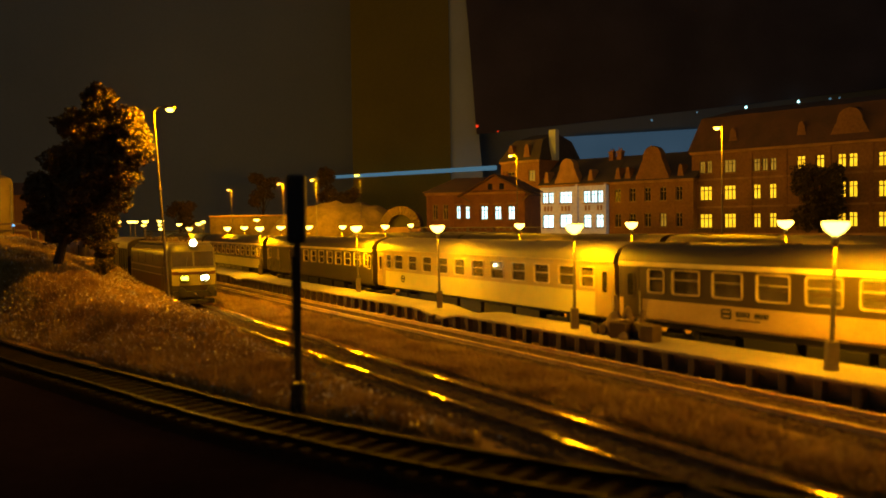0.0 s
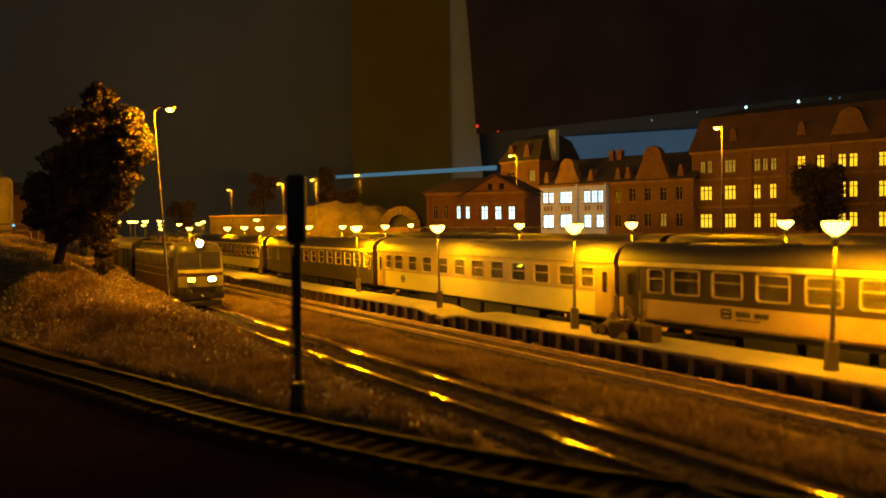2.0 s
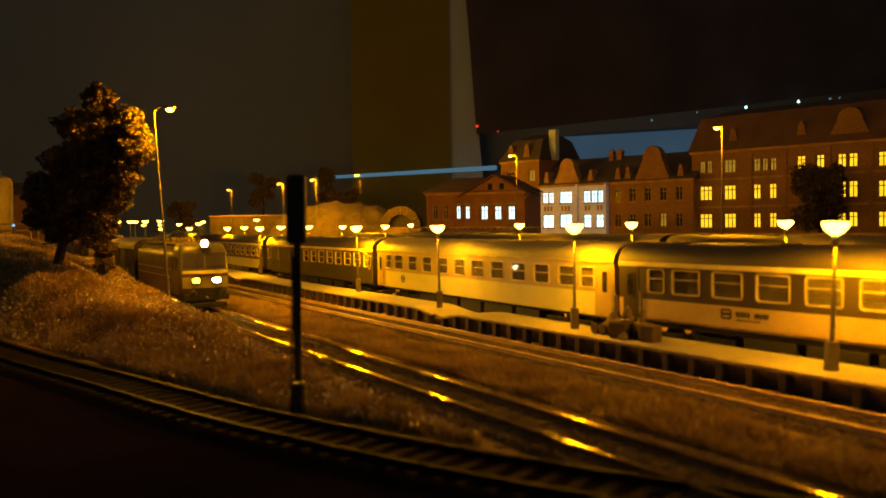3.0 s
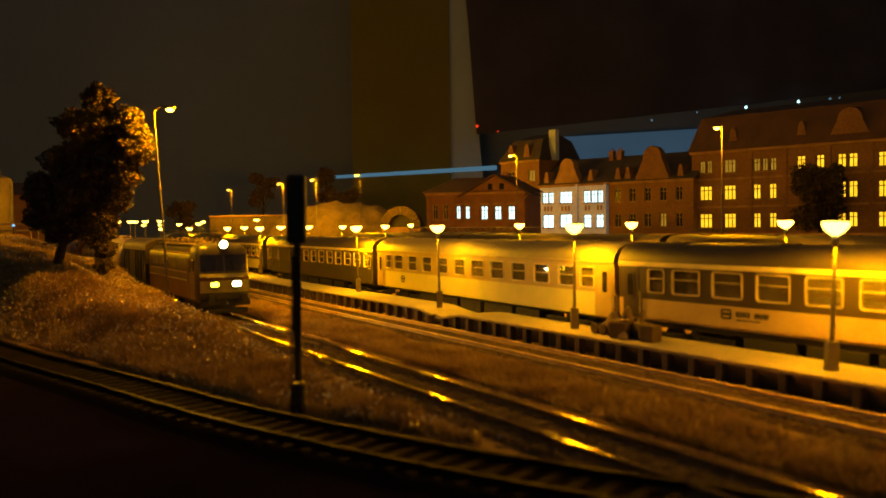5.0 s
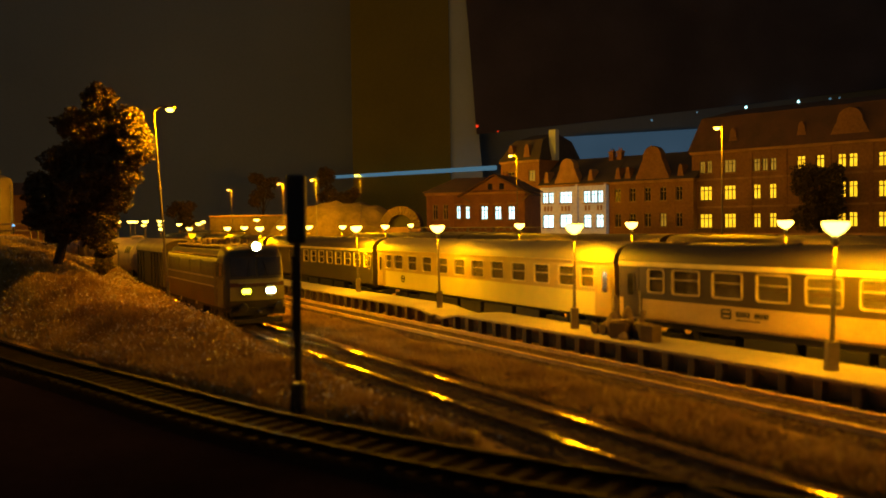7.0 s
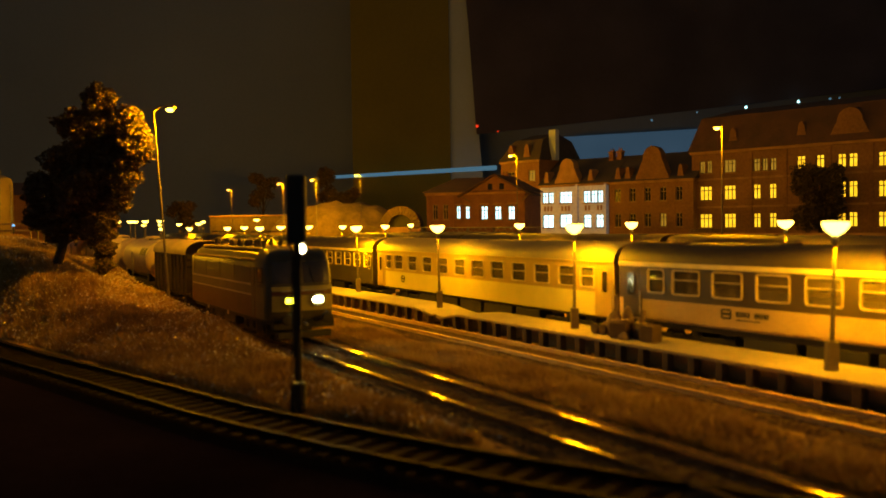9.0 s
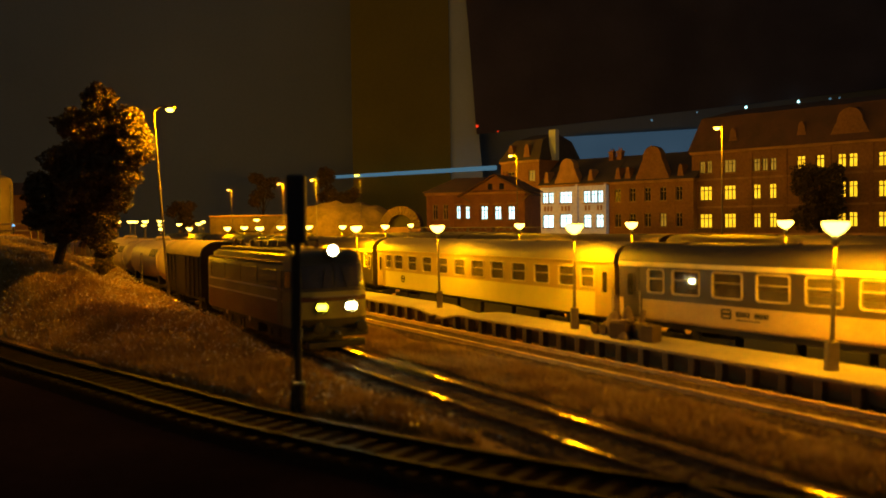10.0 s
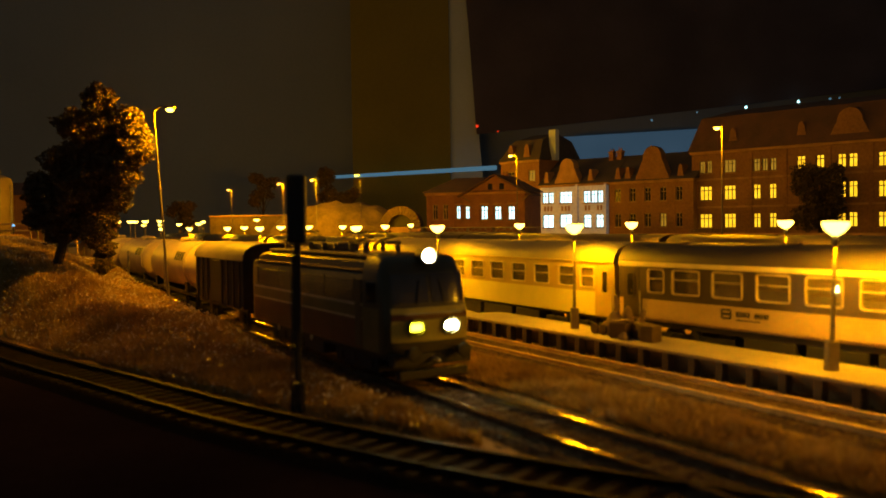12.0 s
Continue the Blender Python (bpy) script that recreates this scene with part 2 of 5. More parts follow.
def extrude_x(bm, profile, x0, x1, closed=True):
    """A closed outline of (y, z) drawn out from x0 to x1."""
    a = [bm.verts.new((x0, y, z)) for y, z in profile]
    b = [bm.verts.new((x1, y, z)) for y, z in profile]
    n = len(profile)
    for k in range(n):
        bm.faces.new((a[k], a[(k + 1) % n], b[(k + 1) % n], b[k]))
    bm.faces.new(a[::-1]), bm.faces.new(b)
    return bm


def loft(bm, sections):
    """Join closed rings of equal length, and cap both ends."""
    rings = [[bm.verts.new(p) for p in s] for s in sections]
    n = len(rings[0])
    for a, b in zip(rings, rings[1:]):
        for k in range(n):
            bm.faces.new((a[k], a[(k + 1) % n], b[(k + 1) % n], b[k]))
    bm.faces.new(rings[0][::-1]), bm.faces.new(rings[-1])
    return bm


def mesh_of(name, bm, mat, smooth=False):
    bmesh.ops.recalc_face_normals(bm, faces=bm.faces)
    bmesh.ops.scale(bm, vec=(U, U, U), verts=bm.verts)
    me = bpy.data.meshes.new(name)
    bm.to_mesh(me)
    bm.free()
    me.materials.append(M[mat])
    if smooth:
        me.polygons.foreach_set("use_smooth", [True] * len(me.polygons))
        me.set_sharp_from_angle(angle=radians(35))
    return me


def part(name, bm, mat, parent=None, label="", m=None, smooth=False):
    """Links a bmesh, or a mesh made before, as one object under a thing."""
    me = bm if isinstance(bm, bpy.types.Mesh) else mesh_of(name, bm, mat, smooth)
    ob = new(name, me)
    if parent is not None:
        ob.parent = parent
    if m is not None:
        ob.matrix_basis = m
    if label:
        tagged(ob, label)
    return ob


def thing(name, label, category, m, group="", kind=""):
    ob = tagged(new(name), label, category, group, kind)
    ob.empty_display_size = 0.01
    ob.matrix_basis = m
    return ob


def smooth_step(a, b, v):
    t = min(1.0, max(0.0, (v - a) / (b - a)))
    return t * t * (3 - 2 * t)

# ---- plan: straight lines of track (point, heading in degrees) ----
LINE_A = (0.0, 25.6, -60.5)
LINE_P = (2.72, 34.3, -60.7)
LINE_C = (-1.58, 53.38, -61.9)
LINE_R = (8.84, 33.96, -57.5)


def on(line, s, lat=0.0):
    """The place s along a line and lat to its far side."""
    x, y, a = line
    c, n = math.cos(radians(a)), math.sin(radians(a))
    return x + s * c - lat * n, y + s * n + lat * c


def along(line, x, y):
    px, py, a = line
    c, n = math.cos(radians(a)), math.sin(radians(a))
    return (x - px) * c + (y - py) * n, -(x - px) * n + (y - py) * c


NEAR_CURVE = [(-75, 82), (-44, 61), (-30, 47.5), (-18, 35), (-11, 28.1), (-6, 23.1), (-2.5, 20.1), (0, 18.15), (3, 16.1), (8, 13.1), (14, 9.8), (22, 6.0)]


def near_y(x):
    for (x0, y0), (x1, y1) in zip(NEAR_CURVE, NEAR_CURVE[1:]):
        if x <= x1:
            return y0 + (y1 - y0) * (x - x0) / (x1 - x0)
    return NEAR_CURVE[-1][1]


def height(x, y):
    s, lat = along(LINE_A, x, y)
    sc, latc = along(LINE_C, x, y)
    z = -0.28
    if lat < 0:
        up = smooth_step(1.65, 2.6, -lat) * (0.12 + 0.85 * (1 - smooth_step(-18, -8, s)) + 1.45 * (1 - smooth_step(-54, -21, s)) + 0.9 * smooth_step(4, 20, -lat) * (1 - smooth_step(-50, -22, s)))
        up += 1.75 * smooth_step(3.2, 8.5, -lat) * (1 - smooth_step(-31, -17, s))
        z += up * smooth_step(1.4, 7.0, y - near_y(x))
    if y < near_y(x):
        z -= 0.5 * smooth_step(1.6, 4.0, near_y(x) - y)
    z += 3.0 * smooth_step(27.0, 28.2, latc)
    return z + 0.10 * noise.noise((x * 0.35, y * 0.35, 0)) * smooth_step(1.8, 3.5, min(abs(lat), abs(y - near_y(x)), abs(along(LINE_P, x, y)[1]) + 0.6, abs(latc) + 0.6))


# ---- ground ----
def ground_sheet():
    def steps(a, b, fine_a, fine_b, fine, coarse):
        v, out = a, []
        while v < b:
            out.append(v)
            v += fine if fine_a <= v <= fine_b else coarse
        return out + [b]
    xs, ys = steps(-400, 400, -45, 30, 0.6, 9), steps(-60, 500, 8, 110, 0.6, 9)
    verts = [(x * U, y * U, height(x, y) * U) for y in ys for x in xs]
    w = len(xs)
    faces = [(j * w + i, j * w + i + 1, (j + 1) * w + i + 1, (j + 1) * w + i) for j in range(len(ys) - 1) for i in range(w - 1)]
    me = bpy.data.meshes.new("ground")
    me.from_pydata(verts, [], faces)
    me.materials.append(M["soil"])
    me.polygons.foreach_set("use_smooth", [True] * len(faces))
    tagged(new("ground", me), "brown earth of the model railway with a grassy bank", "ground", kind="structure")


ground_sheet()


# ---- tracks ----
RAIL_PROFILE = [(-0.07, -0.17), (0.07, -0.17), (0.07, -0.14), (0.018, -0.12), (0.018, -0.05), (0.052, -0.04), (0.052, 0.0), (-0.052, 0.0), (-0.052, -0.04), (-0.018, -0.05), (-0.018, -0.12), (-0.07, -0.14)]


def path_points(line, s0, s1, step):
    n = max(1, round((s1 - s0) / step))
    return [on(line, s0 + (s1 - s0) * k / n) for k in range(n + 1)]


def sweep(bm, pts, profile, lat=0.0):
    rings = []
    for k, (x, y) in enumerate(pts):
        ax, ay = pts[max(0, k - 1)]
        bx, by = pts[min(len(pts) - 1, k + 1)]
        t = Vector((bx - ax, by - ay)).normalized()
        n = Vector((-t.y, t.x))
        rings.append([(x + n.x * (lat + u), y + n.y * (lat + u), v) for u, v in profile])
    return loft(bm, rings)


def curve_points(ctrl, n=8):
    out = []
    for k in range(len(ctrl) - 1):
        p0, p1, p2, p3 = (Vector(ctrl[max(0, min(len(ctrl) - 1, k + j))]) for j in (-1, 0, 1, 2))
        for i in range(n):
            t = i / n
            out.append(tuple(0.5 * ((2 * p1) + (p2 - p0) * t + (2 * p0 - 5 * p1 + 4 * p2 - p3) * t * t + (3 * p1 - p0 - 3 * p2 + p3) * t ** 3)))
    return out + [ctrl[-1]]


SLEEPERS = []


def track(pts, label, nearest, bed="ballast", steel="rail"):
    th = thing("railway_track", label, "track", Matrix(), "tracks of the station", "structure")
    bm = sweep(shape(), pts, [(-1.9, -0.45), (-1.35, -0.165), (1.35, -0.165), (1.9, -0.45)])
    part("ballast_bed", bm, bed, th)
    for lat in (-0.755, 0.755):
        r = part("rail", sweep(shape(), pts, RAIL_PROFILE, lat), steel, th, "worn steel rail with a shiny top")
    SLEEPERS.append((th, pts, nearest))
    return th


track(path_points(LINE_A, -150, 22, 4), "straight brown-ballasted track with shiny rails, used by the goods train", (-34, 12))
track(path_points(LINE_P, -150, 26, 4), "straight track with rusty-brown ballast along the platform edge", (-30, 16), "ballast", "rail_brown")
coach_pts = path_points(LINE_C, -150, 18, 4) + path_points(LINE_R, 1, 60, 4)
track(coach_pts, "track under the standing passenger coaches", (0, 0))
track([on(LINE_P, -150 + 8 * k, 19.2) for k in range(23)], "far track behind the island platform", (0, 0))
near_pts = curve_points(NEAR_CURVE)
# The front curve takes the shade-darkened ballast, rail and sleeper colours.
track(near_pts, "curved track with ballast, rails and sleepers coloured dark for shade", (-12, 8), "shaded", "shaded_rail")


# ---- black sheet added to keep the foreground dark ----
edge = tagged(new("edge_board", mesh_of("edge_board", sweep(shape(), near_pts, [(-1.6, -0.8), (-1.6, -0.31), (-9.0, -0.34), (-40.0, -0.5), (-40.0, -1.2)]), "board")), "matt black sheet added to keep the foreground dark", "board", kind="structure")


# ---- platform ----
def platform_segment(s0, s1, ramp0, ramp1, lat0, lat1):
    th = thing("platform", "low pale station platform with a concrete lip and ramped end", "platform", Matrix(), "platform sections", "structure")
    top, low = 0.5, 0.22
    n = max(2, int((s1 - s0) / 0.7))
    prof = []
    for k in range(n + 1):
        s = s0 + (s1 - s0) * k / n
        z = low + (top - low) * min(smooth_step(s0 - 0.01, s0 + ramp0, s) if ramp0 else 1, 1 - smooth_step(s1 - ramp1, s1 + 0.01, s) if ramp1 else 1)
        prof.append((s, z))
    bm = shape()
    rings = []
    for s, z in prof:
        j = 0.06 * noise.noise((s * 0.7, 3.1, 0))
        a, b = on(LINE_P, s, lat0 + 0.12), on(LINE_P, s, lat1 + j)
        c = on(LINE_P, s, lat0 + 0.85)
        rings.append([(c[0], c[1], -0.4), (a[0], a[1], z - 0.09), (a[0], a[1], z), ((a[0] + b[0]) / 2, (a[1] + b[1]) / 2, z + 0.03), (b[0], b[1], z), (b[0], b[1], -0.4)])
    loft(bm, rings)
    part("surface", bm, "concrete", th)
    lip = mesh_of("edge_slab", box(shape(), -0.59, 0.59, -0.09, 0.22, -0.10, 0.015, 0.015), "concrete")
    post = mesh_of("edge_support", box(shape(), -0.14, 0.14, -0.05, 0.25, -0.75, 0.0, 0.02), "edge")
    def top_at(s):
        return low + (top - low) * min(smooth_step(s0 - 0.01, s0 + ramp0, s) if ramp0 else 1, 1 - smooth_step(s1 - ramp1, s1 + 0.01, s) if ramp1 else 1)
    s = s0 + 0.6
    while s < s1 - 0.5:
        x, y = on(LINE_P, s, lat0)
        z, dz = top_at(s), top_at(s + 0.5) - top_at(s - 0.5)
        part("edge_slab", lip, "concrete", th, m=at(x, y, z, LINE_P[2] + random.uniform(-0.6, 0.6), 0, -math.degrees(math.atan(dz))))
        part("edge_support", post, "edge", th, m=at(x, y, z - 0.08, LINE_P[2]))
        s += 1.2


platform_segment(-9.4, 42, 2.6, 0, 1.75, 4.2)
platform_segment(-46, -9.0, 3.0, 3.5, 1.85, 4.2)
platform_segment(-110, -45.5, 0, 3.0, 1.95, 5.6)


# ---- coaches ----
def roof_outline(hw, z0, z1, n=14, t=0.0):
    """Rounded coach roof, as (y, z) from the near gutter to the far one."""
    out = []
    for k in range(n + 1):
        a = math.pi * k / n
        c, s_ = math.cos(a), math.sin(a)
        out.append((-(hw - t) * math.copysign(abs(c) ** 0.72, c), z0 + (z1 - z0 - t) * abs(s_) ** 0.85))
    return out


def rounded_frame(bm, x, z, w, h, t, y0, y1, r=0.1):
    """A window frame ring with rounded corners, standing in an x-z plane."""
    def ring(ww, hh, rr, y):
        pts = []
        for cx, cz, a0 in ((ww / 2 - rr, hh / 2 - rr, 0), (-ww / 2 + rr, hh / 2 - rr, 90), (-ww / 2 + rr, -hh / 2 + rr, 180), (ww / 2 - rr, -hh / 2 + rr, 270)):
            for j in range(4):
                a = radians(a0 + 30 * j)
                pts.append(bm.verts.new((x + cx + rr * math.cos(a), y, z + cz + rr * math.sin(a))))
        return pts
    o0, i0 = ring(w, h, r, y0), ring(w - 2 * t, h - 2 * t, r * 0.6, y0)
    o1, i1 = ring(w, h, r, y1), ring(w - 2 * t, h - 2 * t, r * 0.6, y1)
    n = len(o0)
    for k in range(n):
        j = (k + 1) % n
        bm.faces.new((o0[k], o0[j], i0[j], i0[k])), bm.faces.new((o1[k], i1[k], i1[j], o1[j]))
        bm.faces.new((o0[k], o1[k], o1[j], o0[j])), bm.faces.new((i0[k], i0[j], i1[j], i1[k]))
    return bm


def bogie(parent, x, wheels=True):
    b = shape()
    for y in (-0.98, 0.98):
        box(b, x - 1.75, x + 1.75, y - 0.07, y + 0.07, 0.42, 0.68, 0.03)
        for dx in (-1.25, 1.25):
            box(b, x + dx - 0.2, x + dx + 0.2, y - 0.12, y + 0.12, 0.3, 0.62, 0.03)
        rod(b, (x, y, 0.35), (x, y, 0.95), 0.16)
    box(b, x - 0.25, x + 0.25, -1.0, 1.0, 0.55, 0.85)
    # Wide low box added to stop light passing under the vehicle.
    box(b, x - 1.7, x + 1.7, -1.03, 1.03, 0.2, 0.46, 0.02)
    bg_ = part("bogie", b, "black", parent)
    for dx in (-1.25, 1.25):
        wheelset(bg_, x + dx, 0.46)


def wheelset(parent, x, r):
    w = shape()
    for y in (-0.755, 0.755):
        rod(w, (0, y - 0.065, 0), (0, y + 0.065, 0), r, r, 20)
        rod(w, (0, math.copysign(0.69, y) - 0.02, 0), (0, math.copysign(0.69, y) + 0.02, 0), r + 0.03, r + 0.03, 20)
        for k in range(6):
            a = k * math.pi / 3
            box(w, -0.03, 0.03, y - 0.075, y + 0.075, 0, 0.01)
            rod(w, (r * 0.25 * math.cos(a), math.copysign(0.82, y), r * 0.25 * math.sin(a)), (r * 0.8 * math.cos(a), math.copysign(0.82, y), r * 0.8 * math.sin(a)), 0.03, 0.03, 4)
    rod(w, (0, -0.7, 0), (0, 0.7, 0), 0.08)
    return part("wheelset", w, "black", parent, m=at(x, 0, r))


def buffers(parent, x, sgn):
    for y in (-0.87, 0.87):
        b = shape()
        rod(b, (x, y, 1.05), (x + sgn * 0.42, y, 1.05), 0.1)
        lathe(b, [(0.05, 0), (0.23, 0.0), (0.24, 0.03), (0.2, 0.06), (0.05, 0.075)], 14, Matrix.Translation((x + sgn * 0.42, y, 1.05)) @ Euler((0, sgn * math.pi / 2, 0)).to_matrix().to_4x4())
        part("buffer", b, "black", parent)


def coach(m, label, L, windows, doors, upper, lower, roof, split, win, half_bar, rim=0.085, logo=None, words=False, body=(1.44, 1.02, 3.25, 4.05), bellows=0.42):
    """A passenger coach; windows are (x, width); split is the height where the lower colour ends; win is (z of the foot, z of the head)."""
    th = thing("passenger_coach", label, "train coach", m, "standing passenger train")
    hw, z0, zg, zr = body
    h = L / 2
    zw0, zw1 = win
    gaps = sorted([(x - w / 2, x + w / 2) for x, w in windows])
    for side in (-1, 1):
        ya, yb = sorted((side * hw, side * (hw - 0.08)))
        low = shape()
        lo_x0, lo_x1 = (-h + 1.25, h - 1.25) if doors else (-h, h)
        box(low, lo_x0, lo_x1, ya, yb, z0, split)
        part("lower_panel", low, lower, th)
        up = shape()
        box(up, -h, h, ya, yb, zw1, zg)
        box(up, lo_x0, lo_x1, ya, yb, split, zw0)
        for x0, x1 in ((-h, lo_x0), (lo_x1, h)):
            if x1 > x0:
                box(up, x0, x1, ya, yb, z0, zw0)
        edges = [-h] + [v for g in gaps for v in g] + [h]
        for a, b in zip(edges[::2], edges[1::2]):
            box(up, a, b, ya, yb, zw0, zw1)
        part("side_wall", up, upper, th)
        if words:
            for x0, x1 in ((-h + 0.02, -h + 0.22), (h - 0.22, h - 0.02)):
                part("end_panel", box(shape(), x0, x1, *sorted((side * (hw - 0.01), side * (hw + 0.012))), z0, split), lower, th)
        if side > 0:
            continue
        for x, w in windows:
            fr = rounded_frame(shape(), x, (zw0 + zw1) / 2, w + 0.9 * rim, zw1 - zw0 + 0.9 * rim, rim, ya - 0.03, ya + 0.07, 0.13)
            box(fr, x - w / 2, x + w / 2, ya - 0.015, ya + 0.04, zw0 + (zw1 - zw0) * half_bar - 0.35 * rim, zw0 + (zw1 - zw0) * half_bar + 0.35 * rim)
            f = part("window_frame", fr, "frame", th)
            part("pane", box(shape(), x - w / 2 + 0.01, x + w / 2 - 0.01, ya + 0.045, ya + 0.055, zw0, zw1), "glass", f)
            if w > 0.8 and random.random() < 0.92:
                hgt = random.uniform(0.28, 0.46) * (zw1 - zw0)
                part("window_blind", box(shape(), x - w / 2 + 0.03, x + w / 2 - 0.03, ya + 0.07, ya + 0.09, zw0 + 0.01, zw0 + hgt), "curtain", f)
            if random.random() < 0.55:
                cu = shape()
                k = random.choice((-1, 1))
                for j in range(4):
                    rod(cu, (x + k * (w / 2 - 0.06 - 0.07 * j), ya + 0.16, zw0), (x + k * (w / 2 - 0.06 - 0.07 * j), ya + 0.16, zw1), 0.045, 0.045, 6)
                part("curtain", cu, "curtain", f)
    # ends, roof and gutter
    for sx in (-1, 1):
        e = shape()
        prof = [(-hw + 0.01, z0), *roof_outline(hw - 0.01, zg, zr - 0.02), (hw - 0.01, z0)]
        extrude_x(e, prof, sx * (h - 0.06), sx * (h - 0.001))
        part("end_wall", e, upper, th)
        g = shape()
        box(g, *sorted((sx * h, sx * (h + bellows))), -0.62, 0.62, 1.15, 3.4, 0.12)
        part("gangway_bellows", g, "rubber", th)
        buffers(th, sx * h, sx)
    r = shape()
    outer, inner = roof_outline(hw + 0.03, zg, zr), roof_outline(hw + 0.03, zg, zr, t=0.07)
    extrude_x(r, outer + inner[::-1], -h - 0.02, h + 0.02)
    rf = part("roof", r, roof, th, smooth=True)
    for k in range(5):
        x = -h + L * (k + 0.5) / 5
        v = shape()
        box(v, x - 0.35, x + 0.35, -0.62, -0.32, zr - 0.16, zr + 0.03, 0.05)
        part("roof_vent", v, roof, rf)
    for side in (-1, 1):
        gt = box(shape(), -h, h, side * (hw + 0.035) - 0.035, side * (hw + 0.035) + 0.035, zg - (0.03 if upper == "ochre" else 0.12), zg + 0.05, 0.01)
        part("gutter", gt, "gutter" if upper != "ochre" else "ochre", th)
    # doors
    for x in doors:
        d = shape()
        box(d, x - 0.42, x + 0.42, -hw - 0.02, -hw + 0.03, z0 + 0.1, zg - 0.15, 0.02)
        dd = part("door", d, upper, th)
        w = rounded_frame(shape(), x, 2.45, 0.42, 0.95, 0.05, -hw - 0.045, -hw - 0.005, 0.14)
        part("door_window_frame", w, "frame" if upper == "dkgreen" else upper, dd)
        part("pane", box(shape(), x - 0.17, x + 0.17, -hw - 0.032, -hw - 0.022, 2.02, 2.88, 0.0), "dark_pane", dd)
        part("handle", rod(shape(), (x + 0.52, -hw - 0.06, 1.3), (x + 0.52, -hw - 0.06, 2.2), 0.02, 0.02, 6), "steel", dd)
        part("step", box(shape(), x - 0.4, x + 0.4, -hw - 0.12, -hw + 0.1, 0.62, 0.68), "black", dd)
    # floor, lining and seats behind the glass
    part("floor", box(shape(), -h + 0.1, h - 0.1, -hw + 0.09, hw - 0.09, 1.08, 1.2), "inside", th)
    wide = sorted(x for x, w in windows if w > 0.8)
    for a, b in zip(wide, wide[1:]):
        part("partition", box(shape(), (a + b) / 2 - 0.03, (a + b) / 2 + 0.03, -1.3, 0.7, 1.2, 3.3), "inside", th)
    sm = shape()
    box(sm, -0.3, 0.3, -1.25, 0.6, 1.2, 1.65, 0.05), box(sm, -0.32, -0.14, -1.24, 0.6, 1.65, 2.45, 0.05)
    sm = mesh_of("seat", sm, "seat")
    for x, w in windows:
        if w > 0.8:
            part("seat", sm, "seat", th, m=at(x - 0.62, 0, 0))
    # underframe
    u = shape()
    box(u, -h + 0.3, h - 0.3, -1.15, 1.15, 0.86, z0 + 0.04)
    part("underframe", u, "black", th)
    for k, (x0, x1) in enumerate(((-6.1, -4.1), (-3.7, -1.6), (-1.3, 0.9), (1.2, 3.9), (4.2, 6.2))):
        part("equipment_box", box(shape(), x0, x1, -1.25, -0.5, 0.30, 0.86, 0.04), "black", th)
    for x in (-h + 3.6, h - 3.6):
        bogie(th, x)
    if logo:
        lx, lz, lw = logo
        part("emblem", rounded_frame(shape(), lx, lz, lw, lw * 0.8, lw * 0.16, -hw - 0.012, -hw - 0.002, lw * 0.2), "tank_mark", th)
        part("emblem_bar", box(shape(), lx - lw * 0.33, lx + lw * 0.33, -hw - 0.012, -hw - 0.002, lz - 0.05, lz + 0.05), "tank_mark", th)
    if words:
        lx, lz, lw = logo
        for a, b in ((0.42, 0.52), (0.56, 0.64), (0.67, 0.75), (0.78, 0.86), (0.90, 0.98), (1.18, 1.27), (1.30, 1.38), (1.41, 1.49), (1.53, 1.61), (1.64, 1.72)):
            part("lettering_bar", box(shape(), lx + a, lx + b, -hw - 0.012, -hw - 0.002, lz - 0.07, lz + 0.11), "tank_mark", th)
        part("lettering_bar", box(shape(), lx + 0.42, lx + 1.4, -hw - 0.012, -hw - 0.002, lz - 0.2, lz - 0.16), "tank_mark", th)
    return th


W10 = [((n - 4.5) * 1.91, 1.2) for n in range(10)]
cx, cy = on(LINE_C, 8.85)
coach(at(cx, cy, 0, LINE_C[2]), "yellow and cream passenger coach lit by the platform lamps", 23.6,
      [(-10.05, 0.85)] + W10 + [(10.05, 0.95)], (-11.25, 11.25), "ochre", "cream", "roof_grey", 2.0, (2.16, 3.02), 0.55, rim=0.05, logo=(-8.0, 1.60, 0.5))
cx, cy = on(LINE_R, 10.75)
coach(at(cx, cy, 0, LINE_R[2]), "dark green passenger coach with broad cream stripe and cream window frames", 23.9,
      [(-10.0, 0.82)] + [(-8.54 + 1.853 * k, 1.28) for k in range(10)] + [(9.79, 0.82)], (-11.3, 11.3), "green", "aged_cream", "roof_dark", 1.91, (2.17, 3.07), 0.6, rim=0.06,
      logo=(-6.72, 1.64, 0.46), words=True, body=(1.38, 1.18, 3.28, 4.07), bellows=0.12)
cx, cy = on(LINE_C, -15.6)
coach(at(cx, cy, 0, LINE_C[2]), "plain dark green coach with white-framed windows and a luggage end", 23.8,
      [(-10.9, 0.6), (-3.2, 0.9)] + [(-1.3 + 1.75 * k, 1.15) for k in range(7)] + [(10.7, 0.6)], (-11.4, -8.5, -5.2, 11.4), "dkgreen", "dkgreen", "roof_dark", 1.92, (2.1, 3.02), 0.5, rim=0.06, logo=(-9.9, 1.7, 0.42))
cx, cy = on(LINE_C, -40.6)
coach(at(cx, cy, 0, LINE_C[2]), "dark green coach with a cream stripe standing farther along the platform", 23.8,
      [(-10.3, 0.85)] + W10 + [(10.3, 0.85)], (-11.4, 11.4), "dkgreen", "cream", "roof_dark", 1.85, (2.1, 3.02), 0.55)
cx, cy = on(LINE_C, -65.6)
